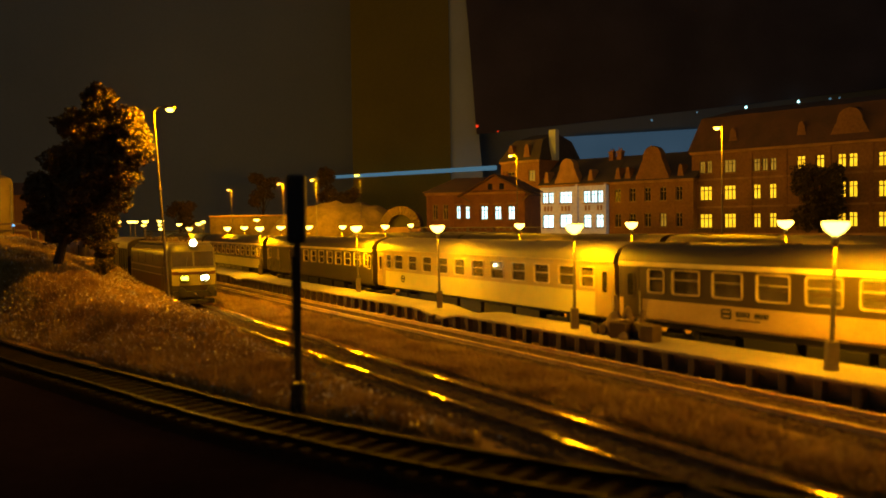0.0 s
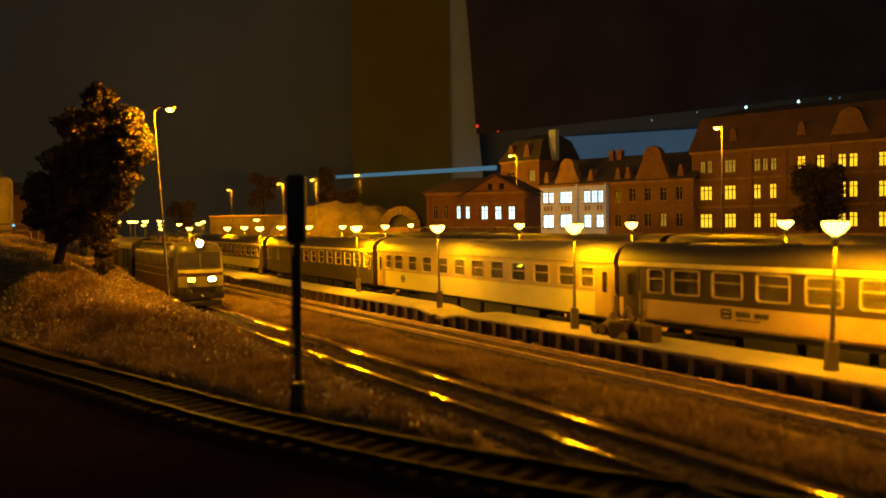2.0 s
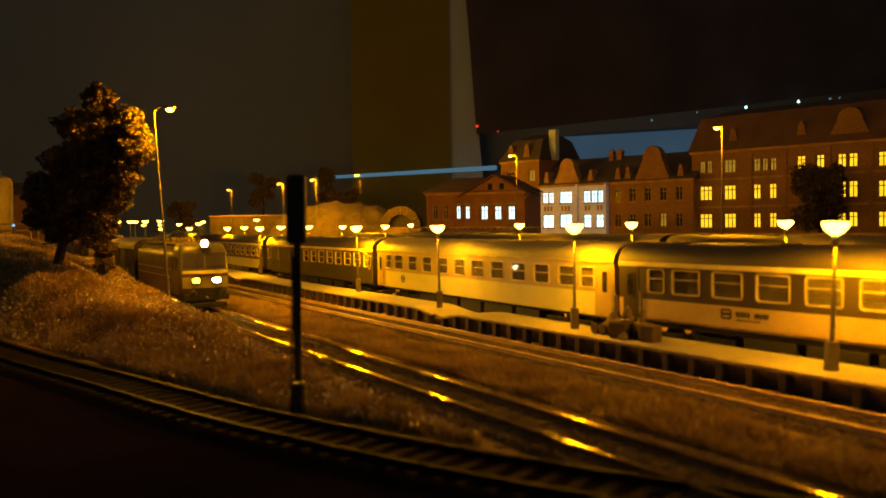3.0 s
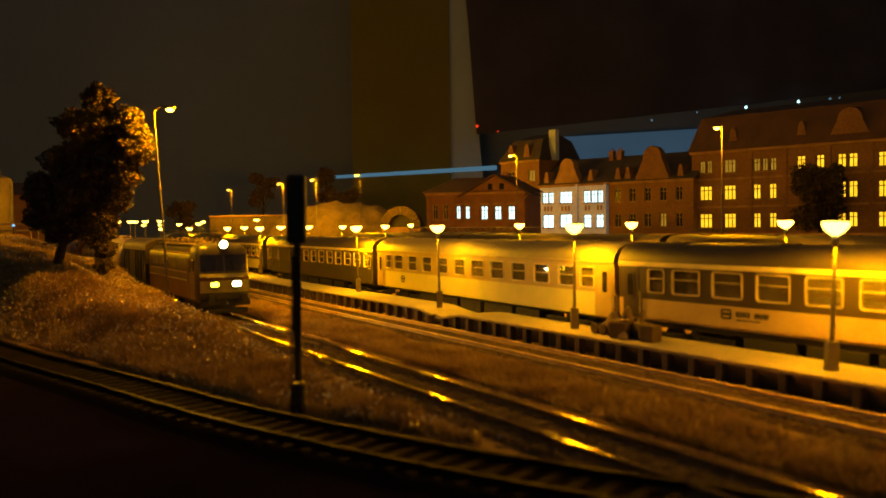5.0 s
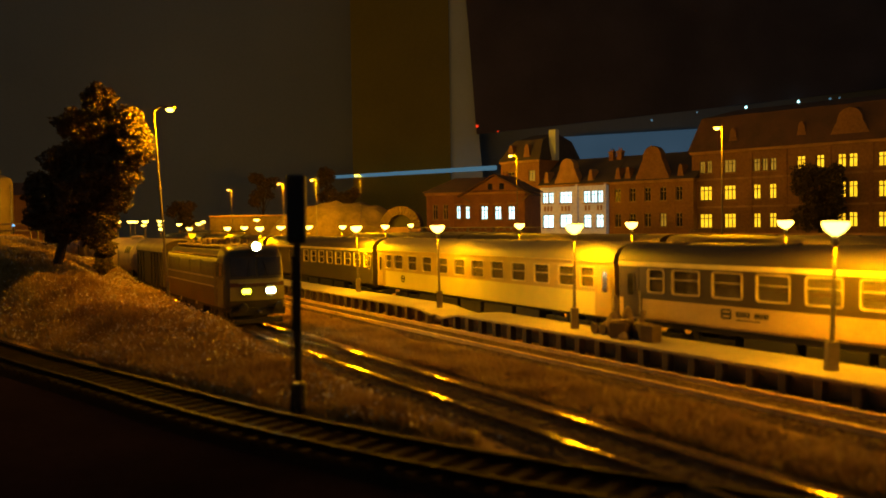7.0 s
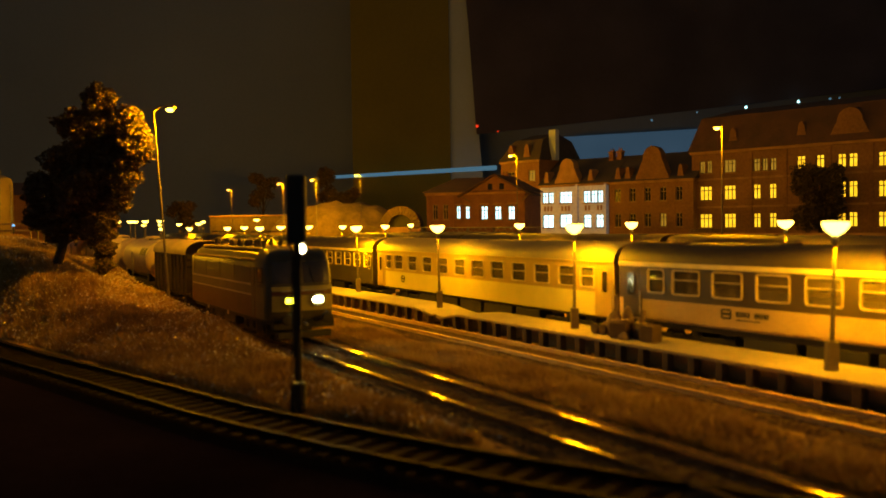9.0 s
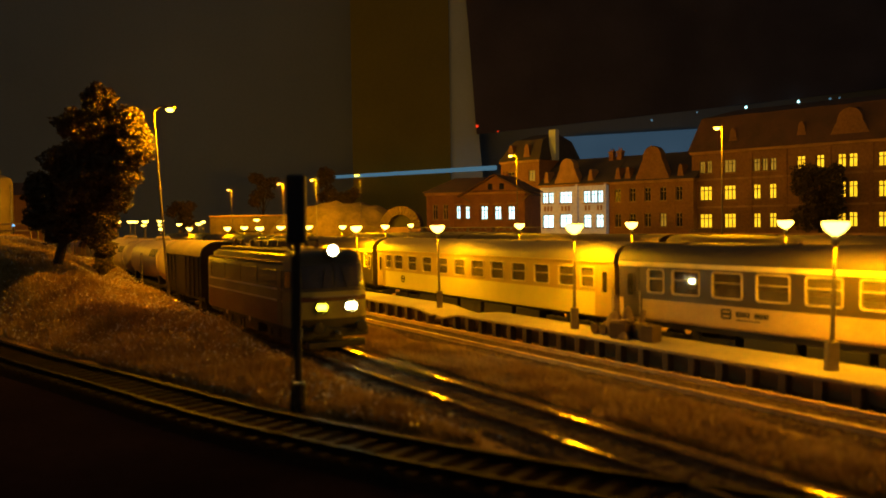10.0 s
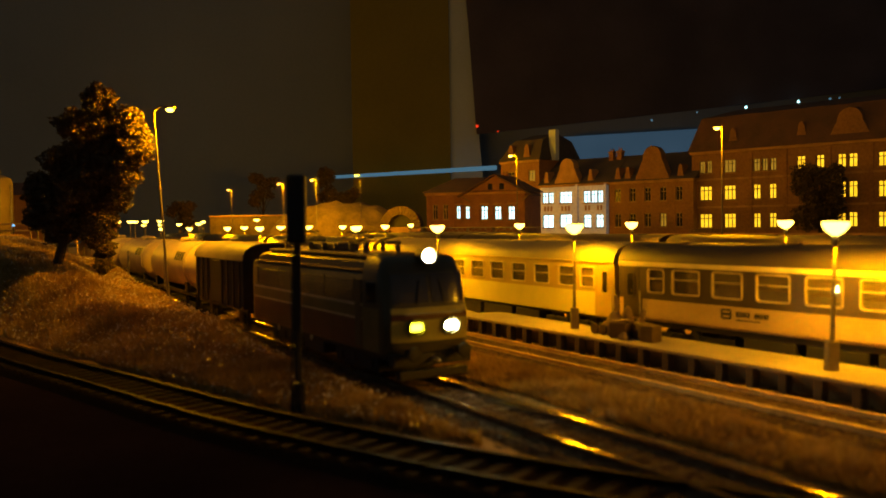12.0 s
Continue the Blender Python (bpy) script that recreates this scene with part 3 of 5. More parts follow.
coach(at(cx, cy, 0, LINE_C[2]), "dark green coach with a cream stripe at the train end", 23.8,
      [(-10.3, 0.85)] + W10 + [(10.3, 0.85)], (-11.4, 11.4), "dkgreen", "cream", "roof_dark", 1.85, (2.1, 3.02), 0.55)


for s in (2.0, -22.4, -46.8):
    cx, cy = on(LINE_P, s, 19.2)
    coach(at(cx, cy, 0, LINE_P[2]), "brown-roofed dark coach of a second train behind the island platform", 23.8,
          [(-10.3, 0.85)] + W10 + [(10.3, 0.85)], (-11.4, 11.4), "dkgreen", "dkgreen", "roof_dark", 1.85, (2.1, 3.02), 0.55)


# ---- lamps ----
def platform_lamp():
    th = thing("platform_lamp", "short platform lamp with a glowing sodium bowl on a thin post", "lamp", Matrix(), "platform lamps")
    part("foot", box(shape(), -0.16, 0.16, -0.16, 0.16, 0, 0.88, 0.03), "basegrey", th)
    part("post", rod(rod(shape(), (0, 0, 0.85), (0, 0, 2.4), 0.07, 0.06), (0, 0, 2.4), (0, 0, 3.85), 0.052, 0.045), "lampgrey", th)
    part("collar", lathe(shape(), [(0.05, 3.6), (0.1, 3.72), (0.1, 3.86), (0.05, 3.9)], 12), "lampgrey", th)
    part("bowl", lathe(shape(), [(0.07, 3.92), (0.15, 3.97), (0.27, 4.06), (0.355, 4.18), (0.375, 4.27), (0.36, 4.33)], 20), "sodium", th, "glowing bowl", smooth=True)
    part("cap", lathe(shape(), [(0.37, 4.328), (0.36, 4.345), (0.2, 4.365), (0.04, 4.37)], 20), "lampgrey", th, smooth=True)
    return th


first_lamp = None


def place_lamp(x, y, z, lit, lean=0.0, size=1.0):
    global first_lamp
    # size widens the farther lamps sideways, in place of their bloom
    m = at(x, y, z, 0, 0, lean) @ Matrix.Diagonal((size, size, 1, 1))
    if first_lamp is None:
        first_lamp = platform_lamp()
        first_lamp.matrix_basis = m
    else:
        copy_thing(first_lamp, m)
    if lit:
        bowl_light("sodium_light", x + math.sin(radians(lean)) * 3.7, y, z + 3.62, lit)


for s, lat, lean in ((36.5, 3.0, 0), (24.4, 3.0, 0), (12.5, 2.7, 1.8), (0.45, 2.8, 0.3), (-10.8, 2.7, -0.8), (-23.2, 3.5, -1.2), (-47.6, 4.5, 0), (-62.5, 5.6, 0), (-80, 5.6, 0), (-97, 5.6, 0)):
    x, y = on(LINE_P, s, lat)
    place_lamp(x, y, 0.5, LAMP_POWER * (0.5 if s == -10.8 else 0.68 if s == 0.45 else 0.8 if s > -9 else 1.3) if s > -85 else 0, lean)
for s in (0.6, -10.3, -22.0, -44.2, -54.5, -64.7, -74.3, -90.0, -116.5, -131.4, -148.0, -166.0):
    x, y = on(LINE_P, s, 15.5)
    place_lamp(x, y, 0.5 if s > -100 else 1.2, LAMP_POWER if s > -100 else 0, 0, 1.0 if s > -60 else 1.4)
for s in (-63.3, -125.0, -138.0, -150.2, -164.6, -178.2):
    x, y = on(LINE_P, s, 28.0)
    place_lamp(x, y, 0.55 if s > -70 else 1.8, 0.9 if s in (-138.0, -164.6) else 0, 0, 1.0 if s > -70 else 1.5)


place_lamp(-46.9, 110, 0.6, 2.2, 0, 1.3)


yard = tagged(new("yard_ramp", mesh_of("yard_ramp", box(shape(), -64, -47, 146, 154, -0.5, 1.75, 0.1), "concrete")), "raised pale loading ramp far behind the tracks", "platform", kind="structure")
for x in (-56.8, -54.6, -53.8, -52.0, -49.3):
    place_lamp(x, 150, 1.75, 0, 0, 1.5)


def mast_lamp(x, y, z, h, arm, lit, lean=0.0):
    th = thing("street_lamp", "tall pale lamp mast with one sodium lantern on a short arm", "street lamp", at(x, y, z, 0, 0, lean), "tall lamp masts")
    part("mast", rod(rod(shape(), (0, 0, -0.1), (0, 0, h * 0.6), 0.075, 0.062), (0, 0, h * 0.6), (0, 0, h), 0.055, 0.042), "lampgrey", th)
    part("joint", lathe(shape(), [(0.06, h * 0.6 - 0.1), (0.10, h * 0.6 - 0.08), (0.10, h * 0.6 + 0.08), (0.06, h * 0.6 + 0.1)], 12), "lampgrey", th)
    sg = math.copysign(1, arm)
    part("arm", rod(rod(shape(), (0, 0, h), (sg * 0.4, 0, h + 0.25), 0.06, 0.05, 8), (sg * 0.4, 0, h + 0.25), (arm, 0, h + 0.2), 0.05, 0.05, 8), "lampgrey", th)
    hd = part("lantern", box(shape(), arm - 0.3, arm + 0.3, -0.17, 0.17, h + 0.08, h + 0.22, 0.05), "lampgrey", th)
    part("lens", lathe(shape(), [(0.08, -0.15), (0.19, -0.10), (0.23, 0.0), (0.2, 0.05)], 16, Matrix.Translation((arm, 0, h + 0.05))), "sodium" if lit else "sodium_far", hd, "glowing lantern glass", smooth=True)
    if lit:
        point_light("lantern_light", x + arm, y, z + h - 0.25, lit, radius=0.25)


mast_lamp(-33.5, 71.0, height(-33.5, 71.0), 7.6 - height(-33.5, 71.0), 0.7, 0.22)
mast_lamp(-15.25, 47.5, height(-15.25, 47.5), 11.35 - height(-15.25, 47.5), 0.9, 1.25, -3.2)
for x, y, lit in ((20.4, 62.6, 1.15), (7.5, 86, 0.7), (-11, 116, 2.4), (-18.6, 127, 1.6), (-25.4, 137, 1.2), (-38.5, 157, 1.0)):
    mast_lamp(x, y, -0.28, 11.8, -0.6 if x != 20.4 else -0.35, lit)


# ---- second platform with its canopy ----
def far_platform():
    th = thing("platform", "farther island platform half hidden by the coaches", "platform", Matrix(), "platform sections", "structure")
    bm = shape()
    rings = []
    for s, z in ((-175, 1.2), (-104, 1.2), (-95, 0.5), (30, 0.5)):
        a, b = on(LINE_P, s, 14.0), on(LINE_P, s, 17.2)
        rings.append([(a[0], a[1], -0.4), (a[0], a[1], z), (b[0], b[1], z), (b[0], b[1], -0.4)])
    part("surface", loft(bm, rings), "concrete", th)
    bm = shape()
    rings = []
    for s, z in ((-300, 1.8), (-100, 1.8), (-90, 0.55), (-40, 0.55)):
        a, b = on(LINE_P, s, 26.4), on(LINE_P, s, 29.6)
        rings.append([(a[0], a[1], -0.4), (a[0], a[1], z), (b[0], b[1], z), (b[0], b[1], -0.4)])
    far = thing("platform", "farthest platform with a long row of lamps", "platform", Matrix(), "platform sections", "structure")
    part("surface", loft(bm, rings), "concrete", far)
    c = thing("platform_canopy", "long low platform canopy roof on a lattice truss", "canopy", at(*on(LINE_P, -40, 22.0), -0.28, LINE_P[2]), "", "")
    part("roof", box(shape(), -9.8, 9.8, -1.3, 1.3, 4.72, 4.80, 0.02), "roof_grey", c)
    for y in (-1.2, 1.2):
        part("chord", box(shape(), -9.6, 9.6, y - 0.04, y + 0.04, 4.30, 4.37), "steel", c)
    for k in range(19):
        b = rod(shape(), (-9.5 + k, -1.2, 4.33), (-9.0 + k, -1.2, 4.73), 0.03, 0.03, 5)
        part("brace", b, "steel", c)
        part("brace", rod(shape(), (-9.0 + k, -1.2, 4.73), (-8.5 + k, -1.2, 4.33), 0.03, 0.03, 5), "steel", c)
    for k in range(5):
        part("column", rod(shape(), (-9 + 4.5 * k, 0, 0.0), (-9 + 4.5 * k, 0, 4.73), 0.12), "steel", c)


far_platform()


# ---- signal in front ----
def signal():
    th = thing("railway_signal", "black unlit colour-light signal on a slim post", "signal", at(-4.1, 23.85, -0.3, 0, 0, 0.5))
    part("foot", box(shape(), -0.2, 0.2, -0.2, 0.2, 0, 0.85, 0.04), "black", th)
    part("post", rod(shape(), (0, 0, 0.9), (0, 0, 6.2), 0.11, 0.09), "black", th)
    hd = part("signal_head", box(shape(), -0.27, 0.27, -0.2, 0.12, 4.75, 6.65, 0.08), "black", th)
    for k in range(4):
        part("visor", rod(shape(), (0, 0.1, 5.0 + 0.42 * k), (0, 0.42, 5.02 + 0.42 * k), 0.15, 0.14, 14), "black", hd)
    part("ladder", rod(rod(shape(), (-0.12, -0.3, 0.3), (-0.12, -0.25, 4.8), 0.02), (0.12, -0.3, 0.3), (0.12, -0.25, 4.8), 0.02), "black", th)
    part("mast_plate", box(shape(), -0.11, 0.11, -0.16, -0.12, 2.3, 4.4, 0.01), "black", th)


signal()


# ---- luggage heap on the platform ----
def heap():
    x, y = on(LINE_P, 3.7, 2.75)
    th = thing("luggage_heap", "heap of dark crates, sacks and a tipped barrow on the platform", "luggage", at(x, y, 0.5, LINE_P[2]))

    def crate(px, py, pz, sx, sy, sz, rz, ry=0.0, name="crate", mat="junk"):
        part(name, box(shape(), -sx / 2, sx / 2, -sy / 2, sy / 2, 0, sz, 0.04), mat, th, m=at(px, py, pz, rz, 0, ry))

    def sack(px, py, pz, r, hgt, name="sack", mat="wood"):
        b = lathe(shape(), [(r * 0.7, 0), (r, hgt * 0.18), (r * 0.95, hgt * 0.5), (r * 0.62, hgt * 0.8), (r * 0.35, hgt * 0.95), (r * 0.08, hgt)], 14)
        for v in b.verts:
            v.co += Vector((0.06 * noise.noise(v.co * 4), 0.06 * noise.noise(v.co * 4 + Vector((5, 0, 0))), 0))
        part(name, b, mat, th, m=at(px, py, pz), smooth=True)

    crate(1.4, -0.1, 0, 0.58, 0.55, 0.62, 8)
    crate(0.75, 0.15, 0, 0.6, 0.6, 0.62, -12)
    crate(0.72, 0.1, 0.62, 0.16, 0.16, 0.5, 0, 8, "upright_board", "wood")
    crate(-0.05, -0.25, 0, 0.7, 0.55, 0.6, 20)
    crate(-0.1, -0.2, 0.6, 0.75, 0.5, 0.1, 24, -6, "lid_board", "wood")
    crate(-1.35, 0.0, 0.12, 1.0, 0.5, 0.16, 4, -38, "tipped_board", "wood")
    sack(-0.75, 0.05, 0, 0.36, 0.95)
    sack(-0.35, 0.35, 0, 0.3, 1.15)
    sack(0.25, 0.4, 0, 0.28, 0.7)
    sack(0.35, -0.45, 0, 0.22, 0.3)
    crate(-0.8, 0.25, 0.8, 0.16, 0.14, 0.75, 10, -6, "upright_board", "wood")
    for wx in (-1.5, -1.0):
        part("barrow_wheel", lathe(shape(), [(0.04, -0.05), (0.2, -0.05), (0.23, 0.0), (0.2, 0.05), (0.04, 0.05)], 14, Matrix.Translation((wx, -0.32, 0.23)) @ Euler((math.pi / 2, 0, 0)).to_matrix().to_4x4()), "junk", th)
    part("barrow_handle", rod(shape(), (-1.6, 0.3, 0.2), (-1.0, 0.3, 1.0), 0.04, 0.04, 6), "junk", th)


heap()


# ---- tree builder ----
def tree(name_label, x, y, z, h, lean, clumps, leaf, count, mat="leaf", trunk_r=0.35, seed=1):
    """Trunk with limbs to each clump (x, y, z, radius), leaves scattered on the clumps."""
    rnd = random.Random(seed)
    th = thing("tree", name_label, "tree", at(x, y, z))
    t = shape()
    pts = [Vector((0, 0, -0.3)), Vector((lean[0] * 0.3, lean[1] * 0.3, h * 0.25)), Vector((lean[0] * 0.8, lean[1] * 0.8, h * 0.5)), Vector((lean[0], lean[1], h * 0.85))]
    for k in range(3):
        rod(t, pts[k], pts[k + 1], trunk_r * (1 - 0.27 * k), trunk_r * (1 - 0.27 * (k + 1)), 10)
    part("trunk", t, "bark", th, smooth=True)
    lim = shape()
    for c in clumps:
        f = min(1.0, max(0.2, c[2] / h * 0.7))
        k = min(2, int(f * 3))
        base = pts[k].lerp(pts[k + 1], f * 3 - k)
        rod(lim, base, (c[0], c[1], c[2]), trunk_r * 0.3, 0.04, 6)
    part("limb", lim, "bark", th)
    verts, faces = [], []
    total = sum(c[3] ** 2 for c in clumps)
    for c in clumps:
        for _ in range(int(count * c[3] ** 2 / total)):
            d = Vector((rnd.gauss(0, 1), rnd.gauss(0, 1), rnd.gauss(0, 1))).normalized()
            r = c[3] * (1 - 0.55 * rnd.random() ** 2) * (0.75 + 0.45 * noise.noise((d.x * 2 + c[0], d.y * 2 + c[1], d.z * 2 + c[2])))
            p = Vector(c[:3]) + Vector((d.x * r, d.y * r, d.z * r * 0.9))
            a = Vector((rnd.gauss(0, 1), rnd.gauss(0, 1), rnd.gauss(0, 0.7))).normalized() * leaf * rnd.uniform(0.6, 1.5)
            b = a.cross(Vector((rnd.gauss(0, 1), rnd.gauss(0, 1), rnd.gauss(0, 1)))).normalized() * leaf * 0.45
            i = len(verts)
            verts += [(p - a) * U, (p + b) * U, (p + a) * U, (p - b) * U]
            faces.append((i, i + 1, i + 2, i + 3))
    me = bpy.data.meshes.new("crown")
    me.from_pydata([tuple(v) for v in verts], [], faces)
    me.materials.append(M[mat])
    part("crown", me, mat, th)
    return th


def clump_cloud(seed, centre, spread, n, r0, r1):
    rnd = random.Random(seed)
    return [(centre[0] + rnd.uniform(-1, 1) * spread[0], centre[1] + rnd.uniform(-1, 1) * spread[1], centre[2] + rnd.uniform(-1, 1) * spread[2], rnd.uniform(r0, r1)) for _ in range(n)]


CROWN = [(1.9, 0, 3.4, 1.1), (0.6, 0.3, 4.2, 1.3), (-0.4, 0, 4.9, 1.1), (1.7, -0.3, 5.2, 1.5), (3.1, 0.2, 4.9, 1.1), (3.7, -0.2, 6.0, 1.2), (2.0, 0.4, 6.8, 1.5), (0.8, 0.0, 6.6, 1.3),
         (4.3, 0, 7.5, 1.1), (4.0, 0.1, 8.5, 0.9), (2.6, 0.3, 8.2, 1.4), (1.5, -0.2, 8.2, 1.2), (2.6, 0, 9.4, 1.0), (-0.9, 0.2, 4.0, 0.8), (1.2, 0.2, 5.9, 1.3), (3.2, 0.5, 7.0, 1.2),
         (-0.7, 0.2, 5.6, 0.8), (4.6, -0.2, 6.9, 0.8), (0.2, 0, 3.3, 0.8)]
tree("broad dark tree on the grassy bank, lit orange on one side", -21.7, 47.8, height(-21.7, 47.8), 9.6, (2.6, 0.2), [(1.06 * c[0], 1.1 * c[1], 1.2 * c[2] - 1.9, 1.15 * c[3]) for c in CROWN], 0.12, 52000, trunk_r=0.3, seed=3)
tree("slim dark ivy-covered tree on the bank beside the track", -21.6, 54.0, height(-21.6, 54.0), 6.8, (0.3, 0), [(0.2, 0, 0.9, 0.7), (0.3, 0, 1.9, 0.8), (0.1, 0, 2.9, 0.9), (0.5, 0, 3.9, 0.9), (0.2, 0, 4.9, 0.9), (0.4, 0, 5.8, 0.9)], 0.12, 14000, trunk_r=0.25, seed=4)


for k, (x, y, h_) in enumerate(((-42, 200, 15), (-27, 205, 16), (-60, 195, 11), (-22, 190, 11), (-85, 150, 10))):
    tree("dim dark tree far behind the tracks", x, y, height(x, y) - 0.2, h_, (0.5, 0), clump_cloud(20 + k, (0.3, 0, h_ * 0.72), (2.6, 1.5, h_ * 0.2), 10, 1.2, 2.2), 0.35, 2500, trunk_r=0.4, seed=20 + k)


# ---- houses ----
def wall_with_openings(bm, x0, x1, z0, z1, y0, y1, rects):
    xs = sorted({x0, x1, *[r[0] for r in rects], *[r[1] for r in rects]})
    zs = sorted({z0, z1, *[r[2] for r in rects], *[r[3] for r in rects]})
    for a, b in zip(xs, xs[1:]):
        run = None
        for c, d in zip(zs, zs[1:]):
            mx, mz = (a + b) / 2, (c + d) / 2
            hole = any(r[0] < mx < r[1] and r[2] < mz < r[3] for r in rects)
            if hole:
                if run:
                    box(bm, a, b, y0, y1, run[0], run[1])
                run = None
            else:
                run = (run[0], d) if run else (c, d)
        if run:
            box(bm, a, b, y0, y1, run[0], run[1])
    return bm


def window(parent, r, mat, bars=1, cross=0.68):
    x0, x1, z0, z1 = r
    t = 0.09
    w = part("window", rounded_frame(shape(), (x0 + x1) / 2, (z0 + z1) / 2, x1 - x0, z1 - z0, t, 0.12, 0.22, 0.02), "sash", parent)
    z = z0 + (z1 - z0) * cross
    part("transom", box(shape(), x0 + t, x1 - t, 0.135, 0.205, z - 0.05, z + 0.05), "sash", w)
    for k in range(bars):
        x = x0 + (x1 - x0) * (k + 1) / (bars + 1)
        part("glazing_bar", box(shape(), x - 0.05, x + 0.05, 0.14, 0.2, z0 + t, z1 - t), "sash", w)
    part("pane", box(shape(), x0 + t, x1 - t, 0.21, 0.24, z0 + t, z1 - t), mat, w)
    part("sill", box(shape(), x0 - 0.08, x1 + 0.08, -0.14, 0.1, z0 - 0.12, z0 - 0.003), "trim", w)


def gable_roof(bm, x0, x1, y0, y1, z0, z1, over=0.35, hip=0.0):
    ym = (y0 + y1) / 2
    a = [(x0 - over, y0 - over, z0), (x1 + over, y0 - over, z0), (x1 + over, y1 + over, z0), (x0 - over, y1 + over, z0), (x0 - over + hip, ym, z1), (x1 + over - hip, ym, z1)]
    v = [bm.verts.new(p) for p in a]
    for f in ((0, 1, 5, 4), (2, 3, 4, 5), (0, 4, 3), (1, 2, 5), (3, 2, 1, 0)):
        bm.faces.new([v[k] for k in f])
    return bm


def curved_gable(bm, xc, w, z0, z1, y0, y1):
    """A baroque gable outline with shoulders and a round head."""
    half = [(1.0, 0.0), (0.97, 0.12), (0.80, 0.30), (0.68, 0.48), (0.56, 0.60), (0.55, 0.72), (0.46, 0.84), (0.30, 0.94), (0.0, 1.0)]
    pts = [(xc + w / 2 * u, z0 + (z1 - z0) * v) for u, v in half] + [(xc - w / 2 * u, z0 + (z1 - z0) * v) for u, v in half[-2::-1]]
    a = [bm.verts.new((x, y0, z)) for x, z in pts]
    b = [bm.verts.new((x, y1, z)) for x, z in pts]
    n = len(a)
    bm.faces.new(a), bm.faces.new(b[::-1])
    for k in range(n):
        bm.faces.new((a[k], b[k], b[(k + 1) % n], a[(k + 1) % n]))
    return bm


def house(name, label, m, L, depth, z0, z1, wall, rects, gable=None):
    th = thing(name, label, "house", m, "houses of the town")
    w = wall_with_openings(shape(), 0, L, z0, z1, 0, 0.4, [r[:4] for r in rects])
    part("front_wall", w, wall, th)
    part("end_wall", box(shape(), 0, 0.4, 0.4, depth, z0, z1), wall, th)
    part("end_wall", box(shape(), L - 0.4, L, 0.4, depth, z0, z1), wall, th)
    part("back_wall", box(shape(), 0.4, L - 0.4, depth - 0.4, depth, z0, z1), wall, th)
    part("floor_slab", box(shape(), 0.4, L - 0.4, 0.4, depth - 0.4, z1 - 0.5, z1 - 0.3), wall, th)
    for r in rects:
        window(th, r[:4], r[4], r[5] if len(r) > 5 else 1)
    part("cornice", box(shape(), -0.2, L + 0.2, -0.25, 0.05, z1 - 0.35, z1 + 0.02, 0.06), "trim", th)
    return th


def chimney(th, x, y, z0, z1, w=0.8):
    c = box(shape(), x - w / 2, x + w / 2, y - 0.4, y + 0.4, z0, z1)
    box(c, x - w / 2 - 0.1, x + w / 2 + 0.1, y - 0.5, y + 0.5, z1 - 0.25, z1 - 0.1)
    for k in (-0.2, 0.2):
        rod(c, (x + k, y, z1), (x + k, y, z1 + 0.4), 0.12, 0.1, 8)
    part("chimney", c, "brick", th)


G = 2.7
big_rects = []
for x0, x1 in ((1.17, 2.98), (4.7, 6.36)):
    big_rects += [(x0, x1, 7.45, 9.4, "lit", 2), (x0, x1, 3.75, 5.68, "lit", 2)]
big_rects += [(1.2, 1.98, 11.1, 12.75, "lit_dim", 1), (2.25, 3.0, 11.1, 12.75, "lit_dim", 1), (4.72, 6.36, 11.05, 12.75, "lit_dim", 2),
              (8.78, 9.69, 11.0, 12.65, "lit_dim", 1), (9.95, 10.7, 11.0, 12.65, "lit_dim", 1), (11.0, 11.84, 11.0, 12.6, "lit_dim", 1)]
for x0, x1 in ((8.75, 9.75), (10.87, 11.83)):
    big_rects += [(x0, x1, 7.45, 9.38, "lit", 1), (x0, x1, 3.77, 5.66, "lit", 1)]
for x0, x1 in ((14.43, 15.5), (16.8, 17.8)):
    big_rects += [(x0, x1, 11.0, 12.63, "lit", 1)]
for x0, x1 in ((19.35, 20.35), (20.63, 21.69)):
    big_rects += [(x0, x1, 10.9, 12.57, "lit", 1), (x0, x1, 7.3, 9.28, "lit", 1), (x0, x1, 3.77, 5.6, "lit", 1)]
for x0, x1 in ((23.95, 25.1), (25.4, 26.5), (29, 30.1), (31.2, 32.3)):
    big_rects += [(x0, x1, 10.8, 12.52, "lit", 1), (x0, x1, 7.25, 9.2, "lit", 1), (x0, x1, 3.75, 5.6, "lit", 1)]
big = house("apartment_house", "large four-storey apartment house with lit windows and a mansard roof", at(34, 117, 0, -46), 36, 13, G, 14.0, "plaster", big_rects)
rf = shape()
loft(rf, [[(-0.4, -0.4, 14.02), (36.4, -0.4, 14.02), (36.4, 13.4, 14.02), (-0.4, 13.4, 14.02)], [(0.9, 1.2, 18.6), (35.4, 1.2, 18.6), (35.4, 11.8, 18.6), (0.9, 11.8, 18.6)], [(3.5, 5.5, 19.8), (33, 5.5, 19.8), (33, 7.5, 19.8), (3.5, 7.5, 19.8)]])
part("roof", rf, "tiles", big)
part("gable", curved_gable(shape(), 20.8, 5.2, 14.03, 18.0, -0.1, 1.5), "plaster", big)
for x in (6.0, 15.0, 27.5):
    d = curved_gable(shape(), x, 1.6, 14.03, 16.9, 0.0, 1.4)
    part("dormer", d, "plaster", big)
for x in (8.4, 13.0, 18.4, 23.2):
    part("pilaster", box(shape(), x - 0.25, x + 0.25, -0.12, -0.002, G, 13.6, 0.02), "plaster", big)
part("string_course", box(shape(), -0.1, 36.1, -0.12, -0.003, 10.1, 10.35, 0.02), "trim", big)
